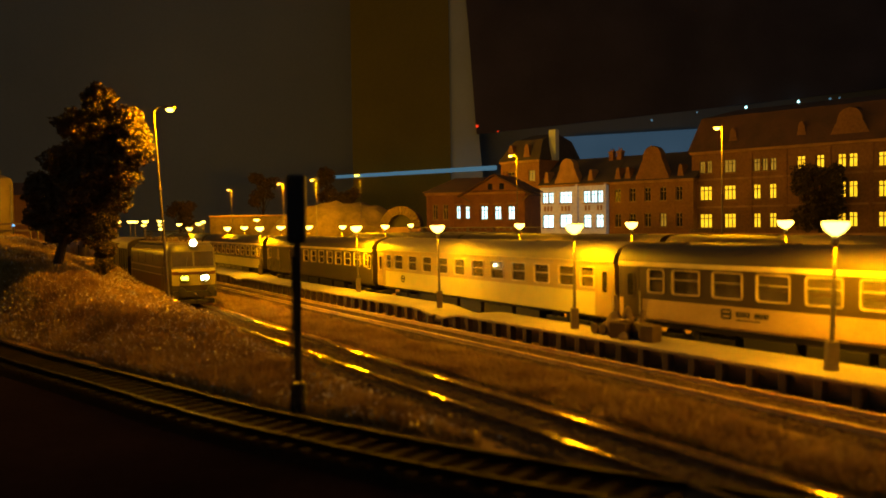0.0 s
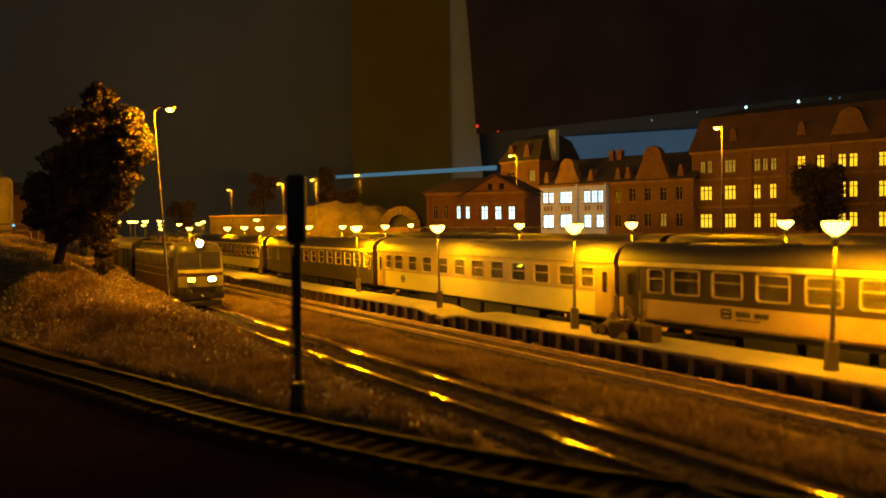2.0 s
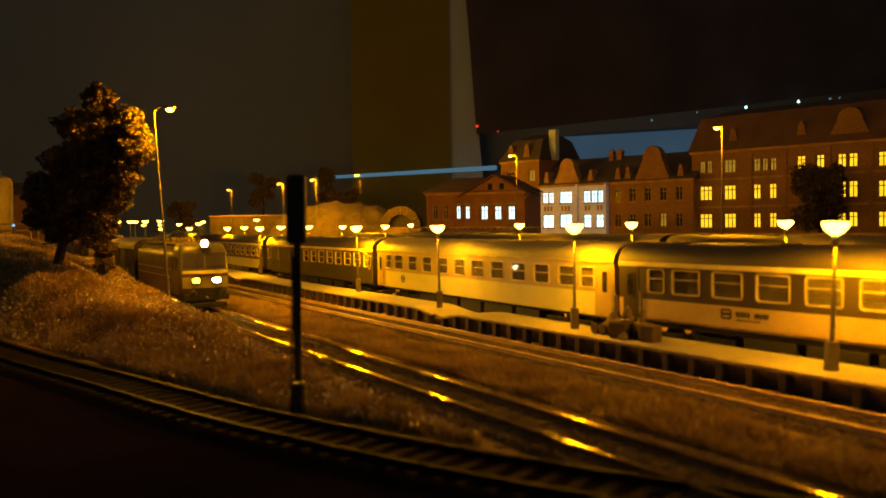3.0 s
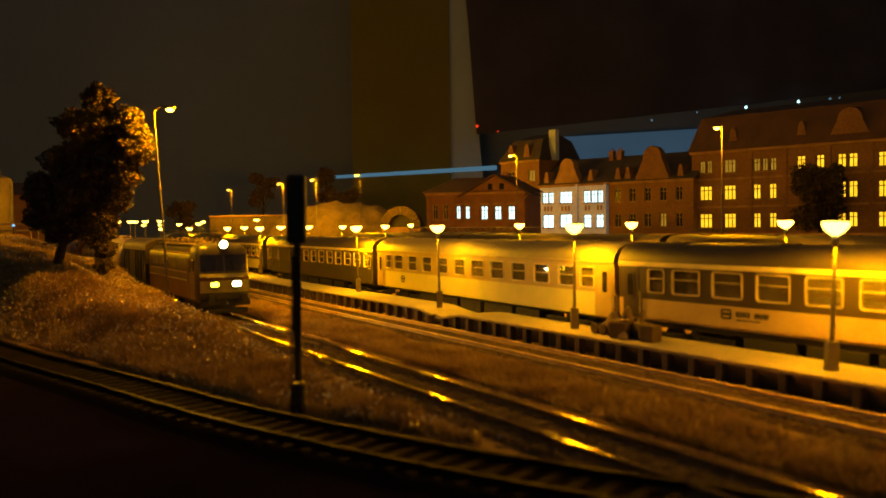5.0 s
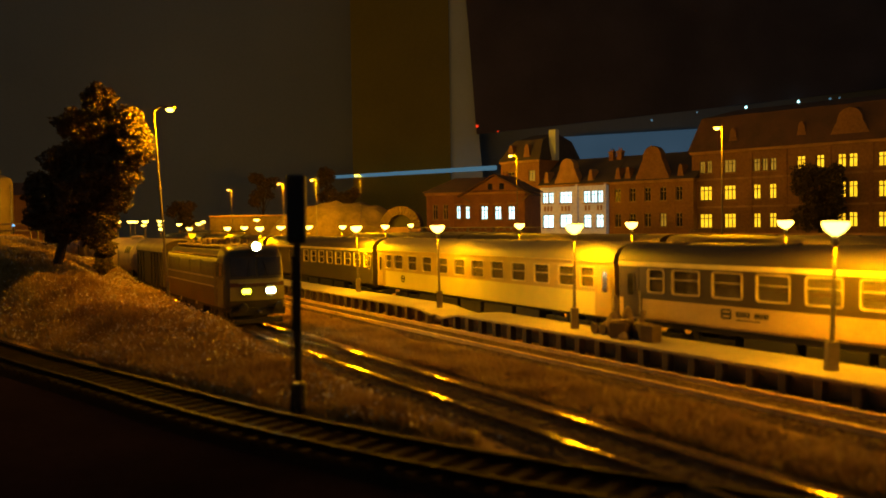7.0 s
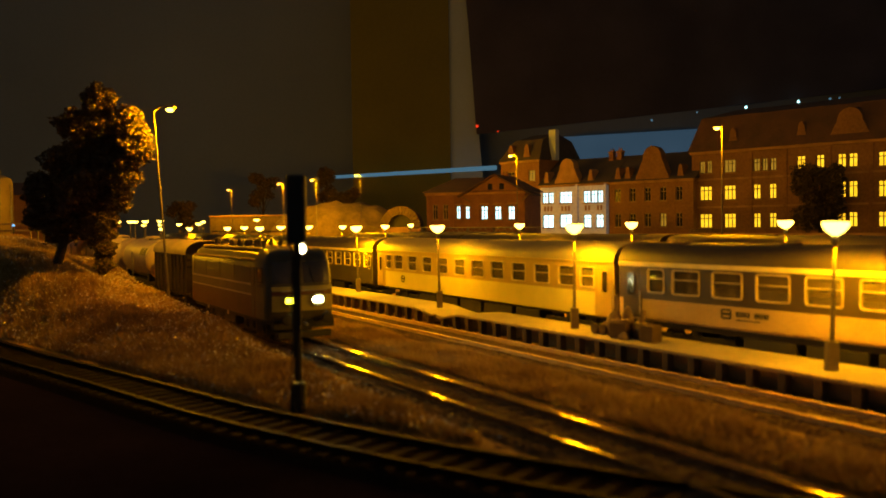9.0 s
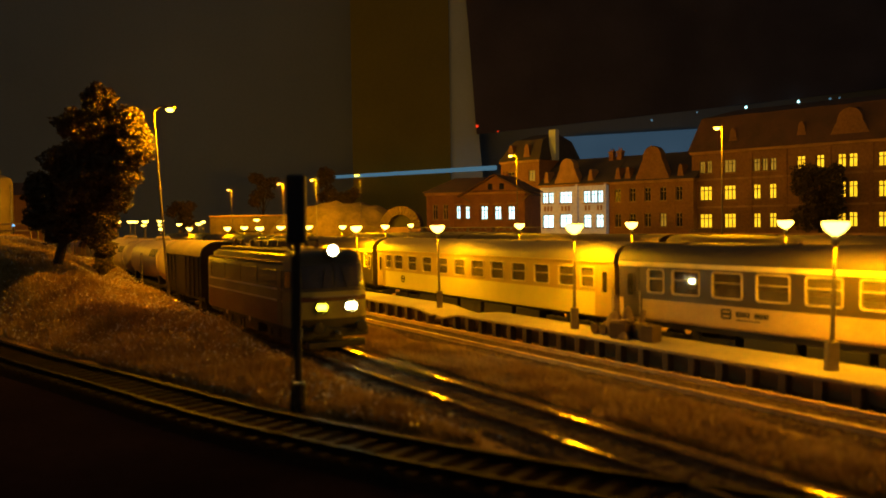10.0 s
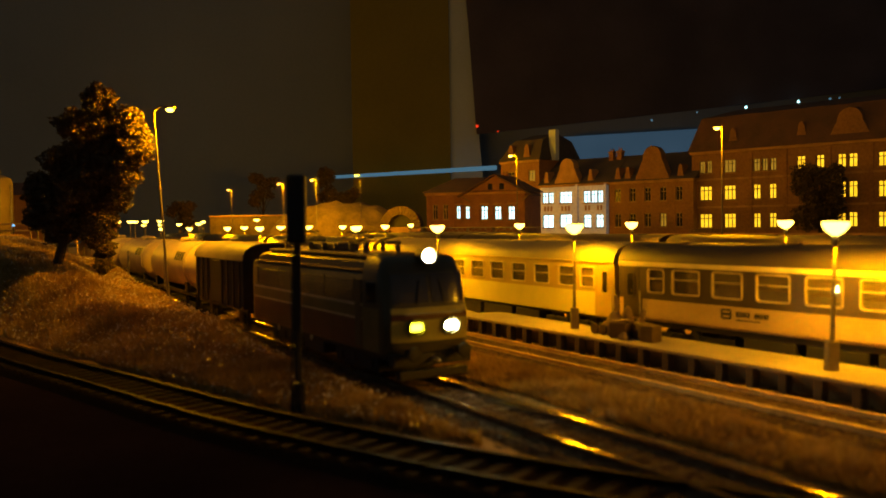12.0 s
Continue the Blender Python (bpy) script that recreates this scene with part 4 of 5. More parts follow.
part("string_course", box(shape(), -0.1, 36.1, -0.12, -0.003, 6.4, 6.65, 0.02), "trim", big)
chimney(big, 0.6, 6.0, 14.0, 17.5)

mid = house("town_house", "brown plastered town house with curved gables, dark windows", at(24.15, 124.6, 0, -43), 13.2, 11, G, 10.5, "plaster",
            [(1.0 + 2.4 * k, 2.0 + 2.4 * k, z, z + 1.9, "lit_dim" if (k, z) == (3, 4.0) else "dark_pane", 1) for k in range(5) for z in (4.0, 7.6)])
part("roof", gable_roof(shape(), 0, 13.2, 0, 11, 10.52, 14.6), "slate", mid)
part("gable", curved_gable(shape(), 7.1, 5.2, 10.53, 15.3, -0.15, 1.2), "plaster", mid)
for x in (1.4, 3.0, 11.2):
    part("dormer", curved_gable(shape(), x, 1.1, 10.53, 12.6, 0.2, 2.0), "plaster", mid)
# The walls of this house carry the added glow.
white = house("lit_town_house", "pale town house with cold white lit windows", at(15.2, 132.8, 0, -43), 12.0, 11, G, 10.5, "glowing_plaster",
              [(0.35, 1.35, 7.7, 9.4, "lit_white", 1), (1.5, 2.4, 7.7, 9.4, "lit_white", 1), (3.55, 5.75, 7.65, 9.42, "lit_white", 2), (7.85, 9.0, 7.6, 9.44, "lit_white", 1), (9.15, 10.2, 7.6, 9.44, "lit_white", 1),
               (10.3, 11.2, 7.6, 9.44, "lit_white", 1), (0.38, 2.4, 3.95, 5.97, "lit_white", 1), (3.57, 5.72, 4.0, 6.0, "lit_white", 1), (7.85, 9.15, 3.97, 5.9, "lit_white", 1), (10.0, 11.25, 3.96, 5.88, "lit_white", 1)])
part("roof", gable_roof(shape(), 0, 12.0, 0, 11, 10.52, 14.6), "slate", white)
for x in (9.8, 11.2):
    chimney(white, x, 5.0, 13.5, 15.4)
for x in (1.0, 9.0):
    part("dormer", curved_gable(shape(), x, 1.1, 10.53, 12.6, 0.2, 2.0), "trim", white)
part("gable", curved_gable(shape(), 5.0, 4.6, 10.53, 14.4, -0.1, 1.2), "trim", white)
for x in (0.7, 1.3, 1.9, 3.9, 4.5, 5.1, 8.1, 8.7, 10.2, 10.8):
    part("relief_panel", box(shape(), x, x + 0.35, -0.08, -0.002, 6.5, 7.25, 0.02), "trim", white)
part("bay_pilaster", box(shape(), 6.6, 6.95, -0.3, -0.002, G, 10.4, 0.03), "glowing_plaster", white)
part("bay_pilaster", box(shape(), 11.6, 11.95, -0.3, -0.002, G, 10.4, 0.03), "glowing_plaster", white)
tall = house("corner_house", "narrow tall brown house with a mansard roof and pale chimney", at(9.54, 138.57, 0, -43), 7.6, 11, G, 14.6, "plaster",
             [(5.5, 6.8, 11.3, 13.0, "lit_dim", 1), (5.46, 6.75, 7.65, 9.64, "lit_dim", 1), (1.4, 2.7, 11.3, 12.9, "dark_pane", 1), (1.4, 2.7, 7.65, 9.64, "dark_pane", 1)])
rf = shape()
loft(rf, [[(-0.3, -0.3, 14.62), (7.9, -0.3, 14.62), (7.9, 11.3, 14.62), (-0.3, 11.3, 14.62)], [(1.6, 1.6, 17.9), (7.2, 1.6, 17.9), (7.2, 9.5, 17.9), (1.6, 9.5, 17.9)], [(3.0, 4.6, 18.9), (6.9, 4.6, 18.9), (6.9, 6.4, 18.9), (3.0, 6.4, 18.9)]])
part("roof", rf, "slate", tall)
for x in (2.0, 5.2):
    part("dormer", curved_gable(shape(), x, 1.5, 14.7, 17.2, 0.0, 1.8), "plaster", tall)
part("chimney", box(shape(), 7.3, 8.6, 3, 4, 14.6, 19.4, 0.05), "pale_column", tall)
tree("dark leafy tree in front of the apartment house", 44.0, 100.0, height(44.0, 100.0) - 0.1, 8.0, (0.2, 0), clump_cloud(11, (-0.2, 0, 4.6), (2.3, 1.2, 3.0), 22, 1.2, 1.9), 0.2, 16000, trunk_r=0.3, seed=11)
st = house("station_building", "brick station building with small lit windows and low gabled roof", at(-2, 110, 0, -20), 12.9, 8, G, 8.8, "brick",
           [(3.96, 4.56, 5.42, 7.07, "lit_white", 1), (5.17, 5.77, 5.4, 7.05, "lit_white", 1), (7.26, 8.15, 5.3, 7.0, "lit_white", 1), (9.03, 9.9, 5.27, 6.97, "lit_white", 1), (10.77, 11.65, 5.24, 6.93, "lit_white", 1),
            (0.8, 1.5, 5.4, 7.3, "dark_pane", 1), (2.2, 2.9, 5.4, 7.3, "dark_pane", 1)])
part("roof", gable_roof(shape(), 0, 12.9, 0, 8, 8.82, 10.8, 0.5, 3.0), "tiles", st)
g = shape()
v = [g.verts.new(q) for q in ((5.6, -0.35, 8.7), (12.9, -0.35, 8.7), (9.25, -0.35, 10.7), (5.6, 4, 8.7), (12.9, 4, 8.7), (9.25, 4, 10.7))]
for f in ((0, 1, 2), (5, 4, 3), (0, 3, 4, 1), (1, 4, 5, 2), (2, 5, 3, 0)):
    g.faces.new([v[k] for k in f])
gb = part("gable", g, "brick", st)
for sx in (-1, 1):
    rk = shape()
    v = [rk.verts.new((9.25 + sx * dx, y, z + dz)) for y in (-1.1, 4.2) for dz in (0.02, 0.2) for dx, z in ((0.0, 10.72), (4.75, 8.12))]
    for f in ((0, 1, 3, 2), (6, 7, 5, 4), (0, 4, 5, 1), (2, 3, 7, 6), (1, 5, 7, 3), (0, 2, 6, 4)):
        rk.faces.new([v[k] for k in f])
    part("gable_roof_slope", rk, "tiles", st)
    part("eaves_bracket", rod(shape(), (9.25 + sx * 3.4, -0.1, 7.6), (9.25 + sx * 4.4, -0.8, 8.3), 0.07, 0.07, 6), "wood", st)
for x in (8.3, 9.8):
    part("attic_window", box(shape(), x, x + 0.6, -0.40, -0.352, 9.0, 9.75, 0.02), "dark_pane", gb)
for x in (0.0, 3.2, 6.5, 12.4):
    part("pilaster", box(shape(), x, x + 0.4, -0.1, -0.002, G, 8.5, 0.02), "brick", st)
for r in ((3.96, 4.56), (5.17, 5.77), (7.26, 8.15), (9.03, 9.9), (10.77, 11.65)):
    part("window_arch", box(shape(), r[0] - 0.15, r[1] + 0.15, -0.07, -0.002, 7.1, 7.35, 0.05), "trim", st)
chimney(st, 9.0, 5.5, 9.0, 11.2)


par = thing("parapet", "low stone parapet along the raised street", "wall", at(20.0, 100.0, 0, -46), "", "structure")
part("stone_course", box(shape(), 0, 60, 0, 0.5, 2.0, 3.45, 0.05), "trim", par)
for k, (px, py) in enumerate(((30.5, 101.5), (32.5, 101.2))):
    lg = thing("timber_stack", "stack of weathered timber on the raised street", "timber", at(px, py, height(px, py), -30 + 12 * k), "timber stacks")
    for j in range(5):
        part("beam", box(shape(), -1.6 + 0.1 * j, 1.5, -0.5 + 0.05 * j, 0.5, 0.22 * j, 0.22 * j + 0.18, 0.02), "wood", lg)


# ---- tunnel mound ----
def tunnel():
    th = thing("tunnel_mound", "grassy mound with a round stone tunnel portal", "tunnel", at(-13.5, 146, 0, -12))
    b = shape()
    n = 24
    rings = []
    for i in range(n + 1):
        u = i / n
        x = -15 + 26 * u
        top = 8.9 * (math.sin(math.pi * min(1, 0.12 + u * 0.9)) ** 0.45)
        ring = []
        for j in range(13):
            a = math.pi * j / 12
            r = 1 + 0.10 * noise.noise((x * 0.5, j * 0.9, 1.0))
            ring.append((x, -6 * math.cos(a) * r, -0.5 + (top + 0.5) * math.sin(a) ** 0.7 * r))
        rings.append(ring)
    loft(b, rings)
    part("mound", b, "mound", th, smooth=True)
    for k in range(15):
        ar = shape()
        a0, a1 = math.pi * k / 15 + 0.01, math.pi * (k + 1) / 15 - 0.01
        pts = []
        for yy in (-7.2, -5.0):
            for rr, aa in ((2.0, a0), (3.35, a0), (3.35, a1), (2.0, a1)):
                pts.append(ar.verts.new((8.4 + rr * math.cos(aa), yy, 4.4 + rr * math.sin(aa))))
        for f in ((0, 1, 2, 3), (7, 6, 5, 4), (0, 4, 5, 1), (1, 5, 6, 2), (2, 6, 7, 3), (3, 7, 4, 0)):
            ar.faces.new([pts[i] for i in f])
        part("arch_stone", ar, "mound", th)
    part("portal_wall", box(shape(), 5.2, 11.6, -6.6, -5.2, -0.3, 4.4), "trim", th)
    # Black disc put in for the shade inside the portal.
    part("dark_opening", lathe(shape(), [(2.2, 0), (2.2, 0.3)], 24, Matrix.Translation((8.4, -5.9, 4.4)) @ Euler((math.pi / 2, 0, 0)).to_matrix().to_4x4()), "black", th)


tunnel()
wl = thing("retaining_wall", "long pale retaining wall behind the far tracks", "wall", at(-44, 162, 0, -6), "", "structure")
part("wall_panel", box(shape(), 0, 14, 0, 1, -0.3, 6.7, 0.1), "mound", wl)
part("coping", box(shape(), -0.1, 14.1, -0.2, 1.2, 6.703, 6.95, 0.05), "trim", wl)

# ---- room behind the layout ----
room = thing("room_wall", "dim grey wall of the exhibition room", "wall", Matrix(), "", "structure")
part("plaster", box(shape(), -260, 260, 285, 290, -60, 160), "room_wall", room)
col = thing("room_column", "square brown room column with a pale side", "column", Matrix(), "", "structure")
b = shape()
v = [b.verts.new(q) for q in ((-26.9, 260, -5), (2.74, 260, -5), (2.74, 280, -5), (-26.9, 280, -5), (-26.9, 260, 130), (2.74, 260, 130), (2.74, 280, 130), (-26.9, 280, 130))]
for f in ((0, 1, 5, 4), (1, 2, 6, 5), (2, 3, 7, 6), (3, 0, 4, 7), (4, 5, 6, 7), (3, 2, 1, 0)):
    b.faces.new([v[k] for k in f])
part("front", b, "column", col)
b = shape()
v = [b.verts.new(q) for q in ((2.76, 262, -5), (14.5, 262, -5), (2.76, 266, -5), (14.5, 266, -5), (2.76, 262, 130), (1.2 + 2.0, 262, 130), (2.76, 266, 130), (3.2, 266, 130))]
for f in ((0, 1, 5, 4), (1, 3, 7, 5), (3, 2, 6, 7), (2, 0, 4, 6), (4, 5, 7, 6), (2, 3, 1, 0)):
    b.faces.new([v[k] for k in f])
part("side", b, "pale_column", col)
scr = thing("dark_screen", "large black screen hanging in the room", "screen", Matrix(), "", "structure")
b = shape()
v = [b.verts.new(q) for q in ((10.6, 258, 31.4), (79, 258, 38.0), (300, 258, 60), (300, 258, 200), (0.0, 258, 200), (0.0, 259, 200), (300, 259, 200), (300, 259, 60), (79, 259, 38.0), (10.6, 259, 31.4))]
for f in ((0, 1, 2, 3, 4), (5, 6, 7, 8, 9), (0, 9, 8, 1), (1, 8, 7, 2), (2, 7, 6, 3), (3, 6, 5, 4), (4, 5, 9, 0)):
    b.faces.new([v[k] for k in f])
part("cloth", b, "dark_wall", scr)
# Sheet added for the blue-lit stretch of wall; it glows by itself.
pan = thing("light_panel", "stretch of room wall lit blue, its light given as glow", "light panel", Matrix(), "", "structure")
b = shape()
v = [b.verts.new(q) for q in ((22, 262, 10), (120, 262, 10), (120, 262, 34.4), (34.4, 262, 30.5), (30, 262, 29))]
b.faces.new(v)
r = bmesh.ops.extrude_face_region(b, geom=b.faces[:])
bmesh.ops.translate(b, verts=[e for e in r["geom"] if isinstance(e, bmesh.types.BMVert)], vec=(0, 1, 0))
part("diffuser", b, "panel", pan)
# Glowing bar added in place of a blue light's reflection.
stp = thing("light_strip", "thin glowing bar standing in for a blue light's reflection", "light strip", Matrix(), "", "structure")
part("tube", rod(shape(), (-36.7, 256, 18.9), (16.4, 256, 21.2), 0.45, 0.7, 8), "strip", stp)
for nm, x, z, mt, rr in (("cyan_lamp", 90.3, 37.9, "cyan", 0.4), ("cyan_lamp", 105.8, 39.3, "cyan", 0.4), ("cyan_lamp", 115.2, 40.1, "strip", 0.4), ("cyan_lamp", 118.0, 40.3, "strip", 0.3), ("cyan_lamp", 62.4, 34.5, "strip", 0.35), ("cyan_lamp", 75.8, 36.6, "strip", 0.3), ("red_lamp", 10.6, 33.5, "red", 0.45), ("red_lamp", 16.8, 31.9, "red", 0.25)):
    o = thing("indicator_lamp", "tiny glowing indicator lamp on the room wall", "lamp", at(x, 255, z), "indicator lamps")
    part("bulb", lathe(shape(), [(0.1 * rr, -rr), (rr, -rr * 0.4), (rr, rr * 0.4), (0.1 * rr, rr)], 10), mt, o)

# ---- works at the far side of the bank ----
def works():
    z = height(-41.0, 79.0) - 0.05
    t = thing("storage_silo", "yellowish upright storage silo with a capped top", "silo", at(-41.0, 79, z))
    part("shell", lathe(shape(), [(1.35, 0.0), (1.4, 0.1), (1.4, 5.2), (1.25, 5.6), (0.7, 5.85), (0.1, 5.9)], 28), "ochre", t, smooth=True)
    part("cap", lathe(shape(), [(0.35, 5.8), (0.4, 6.3), (0.3, 6.45), (0.05, 6.5)], 16), "lampgrey", t)
    part("pipe", rod(shape(), (1.5, -0.3, 0), (1.5, -0.3, 5.0), 0.09), "steel", t)
    for zz in (1.4, 3.0, 4.6):
        part("hoop", lathe(shape(), [(1.4, zz - 0.06), (1.45, zz - 0.05), (1.45, zz + 0.05), (1.4, zz + 0.06)], 28), "ochre", t)
    f = thing("railing", "weathered wooden railing on the bank", "railing", at(-39.6, 76, z, -4))
    for k in range(5):
        part("post", box(shape(), 1.6 * k - 0.07, 1.6 * k + 0.07, -0.07, 0.07, -0.3, 1.5, 0.02), "wood", f)
    for zz in (0.7, 1.3):
        part("rail", box(shape(), -0.2, 6.6, -0.12, -0.075, zz, zz + 0.16, 0.02), "wood", f)
    for k, (x, lean) in enumerate(((-37.6, 1.0), (-36.0, -2.0), (-34.7, 1.5), (-33.6, 4.0))):
        p = thing("timber_pole", "bare leaning timber pole behind the tree", "pole", at(x, 81, z - 0.5, 0, 0, lean), "timber poles")
        part("shaft", rod(shape(), (0, 0, 0), (0, 0, 5.2 + 0.4 * (k % 2)), 0.17, 0.12), "wood", p)
    b = thing("shed", "low dark brick shed beside the silo", "shed", at(-47, 86, z - 0.3, -5))
    part("wall", box(shape(), 0, 12, 0, 6, 0, 4.6, 0.03), "brick", b)
    part("roof", gable_roof(shape(), 0, 12, 0, 6, 4.61, 6.0), "tiles", b)
    for nm, lab, x, y, zz, mt in (("signal_lamp", "small red glowing signal lamp on a post", -33.8, 75.0, 2.4, "red"), ("ground_signal", "small blue ground signal lamp on a post", -37.5, 75.0, 1.2, "blue")):
        o = thing(nm, lab, "lamp", at(x, y, height(x, y) - 0.1))
        part("post", rod(shape(), (0, 0, 0), (0, 0, zz), 0.05), "black", o)
        part("lens", lathe(shape(), [(0.05, zz), (0.11, zz + 0.04), (0.11, zz + 0.2), (0.05, zz + 0.24)], 12), mt, o)


works()

# ---- goods train (moves) ----
def wheel_list(ob):
    return [o for o in ob.children_recursive if o.name.startswith("wheelset")]


def locomotive():
    th = thing("electric_locomotive", "green and yellow electric locomotive with three lit headlights", "locomotive", Matrix())
    hw = 1.45
    # outline (y, z) of the body from near sill over the roof to far sill
    def section(x, k, zt, zb=0.95, tuck=0.0):
        w = hw * k
        out = [(-w, zb), (-w, 1.5), (-w, 2.6), (-w * 0.99, 3.34), (-w * 0.95, 3.42), (-w * 0.80, 3.46), (-w * 0.78, zt - 0.12), (-w * 0.66, zt), (w * 0.66, zt), (w * 0.78, zt - 0.12), (w * 0.80, 3.46), (w * 0.95, 3.42), (w * 0.99, 3.34), (w, 2.6), (w, 1.5), (w, zb)]
        return [(x, y, z) for y, z in out]
    body = shape()
    loft(body, [section(-14.0, 0.86, 3.55), section(-13.6, 0.96, 3.75), section(-12.6, 1.0, 3.85), section(-1.9, 1.0, 3.85)])
    bd = part("body", body, "loco_green", th, smooth=True)
    cab = shape()
    rings = []
    # the nose: foot, belt, slanted screen, brow
    rows = [(0.95, -0.02), (1.3, 0.08), (1.8, 0.11), (2.22, 0.10), (2.42, 0.0), (2.9, -0.09), (3.4, -0.20), (3.7, -0.30), (3.86, -0.48), (3.95, -0.80)]
    n = 14
    for z, xf in rows:
        ring = []
        w = hw * (1.0 if z < 3.2 else 1.0 - 0.16 * ((z - 3.2) / 0.75) ** 2)
        for k in range(n + 1):
            a = math.pi * (k / n) - math.pi / 2
            ring.append((xf - 0.62 * (1 - abs(math.cos(a)) ** 0.55), w * math.copysign(abs(math.sin(a)) ** 0.62, math.sin(a)), z))
        ring += [(-1.9, w, z), (-1.9, -w, z)]
        rings.append(ring)
    loft(cab, rings)
    cb = part("cab", cab, "loco_green", th, smooth=True)
    # coloured bands and stripes along the side
    for side in (-1, 1):
        y0, y1 = sorted((side * hw, side * (hw + 0.02)))
        part("lower_band", box(shape(), -13.2, -1.9, y0, y1, 0.98, 1.90, 0.006), "loco_red", bd)
        part("stripe", box(shape(), -13.2, -1.9, y0, y1, 1.91, 1.97), "loco_stripe", bd)
        part("middle_band", box(shape(), -13.2, -1.9, y0, y1, 1.98, 2.34, 0.006), "loco_olive", bd)
        part("stripe", box(shape(), -13.2, -1.9, y0, y1, 2.35, 2.43), "loco_stripe", bd)
        part("cab_band", box(shape(), -1.88, -0.66, y0, y1, 1.0, 2.32, 0.006), "loco_olive", cb)
        y2, y3 = sorted((side * hw, side * (hw + 0.03)))
        for k in range(6):
            part("grille_slat", box(shape(), -12.6, -2.6, y2, y3, 2.56 + 0.11 * k, 2.60 + 0.11 * k, 0.008), "loco_green", bd)
        for x in (-12.7, -10.2, -7.6, -5.1, -2.5):
            part("grille_post", box(shape(), x - 0.04, x + 0.04, y2, y3, 2.52, 3.24, 0.008), "loco_green", bd)
        part("cab_door", box(shape(), -2.45, -1.95, y2, y3, 1.05, 3.2, 0.01), "loco_green", bd)
        part("cab_side_window", box(shape(), -1.55, -0.9, y0, y1, 2.5, 3.15, 0.03), "dark_pane", cb)
    # front band, screens and lamps
    def nose_x(z):
        for (za, xa), (zb, xb) in zip(rows, rows[1:]):
            if za <= z <= zb:
                return xa + (xb - xa) * (z - za) / (zb - za)
        return rows[-1][1]
    def wrap(z0, z1, y0, y1, off, mat, name, label=""):
        b = shape()
        g = []
        for j in range(5):
            z = z0 + (z1 - z0) * j / 4
            row = []
            for k in range(9):
                y = y0 + (y1 - y0) * k / 8
                u = min(0.999, abs(y) / hw)
                a = math.asin(u ** (1 / 0.62))
                row.append((nose_x(z) - 0.62 * (1 - math.cos(a) ** 0.55) + off, y, z))
            g.append(row)
        vs = [[b.verts.new(p) for p in row] for row in g]
        for j in range(4):
            for k in range(8):
                b.faces.new((vs[j][k], vs[j][k + 1], vs[j + 1][k + 1], vs[j + 1][k]))
        r_ = bmesh.ops.extrude_face_region(b, geom=b.faces[:])
        bmesh.ops.translate(b, verts=[e for e in r_["geom"] if isinstance(e, bmesh.types.BMVert)], vec=(-0.03, 0, 0))
        return part(name, b, mat, cb, label, smooth=True)
    wrap(1.35, 2.0, -1.32, 1.32, 0.03, "loco_lime", "front_band", "lime yellow band")
    wrap(2.02, 2.19, -1.32, 1.32, 0.03, "loco_red", "front_band", "red-brown band")
    wrap(2.21, 2.38, -1.32, 1.32, 0.04, "loco_lime", "front_line", "lime yellow belt line")
    wrap(2.52, 3.4, -1.25, -0.06, 0.025, "screen", "windscreen")
    wrap(2.52, 3.4, 0.06, 1.25, 0.025, "screen", "windscreen")
    for y, mt in ((-0.6, "beam_yellow"), (0.6, "beam")):
        x = nose_x(1.8) + 0.0
        hx = shape()
        lathe(hx, [(0.12, 0), (0.27, 0.0), (0.28, 0.15), (0.25, 0.15), (0.24, 0.05), (0.12, 0.05)], 18, Matrix.Translation((x, y, 1.8)) @ Euler((0, math.pi / 2, 0)).to_matrix().to_4x4())
        hl = part("headlight", hx, "loco_green", cb)
        part("lens", box(shape(), x + 0.04, x + 0.13, y - 0.205, y + 0.205, 1.69, 1.92, 0.07), mt, hl, "glowing headlight")
    hx = lathe(shape(), [(0.12, -0.5), (0.22, -0.4), (0.25, 0.21), (0.22, 0.21), (0.2, 0.06), (0.12, 0.06)], 18, Matrix.Translation((-0.25, 0, 3.95)) @ Euler((0, math.pi / 2, 0)).to_matrix().to_4x4())
    hl = part("headlight", hx, "loco_green", cb)
    part("lens", lathe(shape(), [(0.05, 0.0), (0.19, 0.0), (0.16, 0.05), (0.05, 0.09)], 18, Matrix.Translation((-0.15, 0, 3.95)) @ Euler((0, math.pi / 2, 0)).to_matrix().to_4x4()), "beam", hl, "glowing roof headlight")
    for y in (-0.5, 0.5):
        part("wiper", rod(shape(), (nose_x(2.5) + 0.06, y, 2.5), (nose_x(3.2) + 0.05, y * 0.7, 3.2), 0.02, 0.02, 5), "black", cb)
    part("handrail", rod(shape(), (0.2, 1.0, 2.2), (0.2, -1.0, 2.2), 0.025, 0.025, 6), "steel", cb)
    # roof gear
    rr = part("roof_deck", box(shape(), -12.4, -2.2, -1.05, 1.05, 3.86, 3.98, 0.04), "loco_roof", th)
    for side in (-1, 1):
        part("roof_edge", box(shape(), -13.0, -2.0, side * 1.33 - 0.11, side * 1.33 + 0.11, 3.44, 3.50, 0.02), "loco_red", rr, "red-brown roof ledge")
    for x in (-11.4, -10.2, -8.6, -7.2, -6.0, -4.6, -3.4):
        for y in (-0.6, 0.6):
            part("insulator", lathe(shape(), [(0.05, 3.98), (0.13, 4.0), (0.07, 4.07), (0.13, 4.12), (0.07, 4.19), (0.11, 4.24), (0.04, 4.3)], 10, Matrix.Translation((x, y, 0))), "loco_roof", rr)
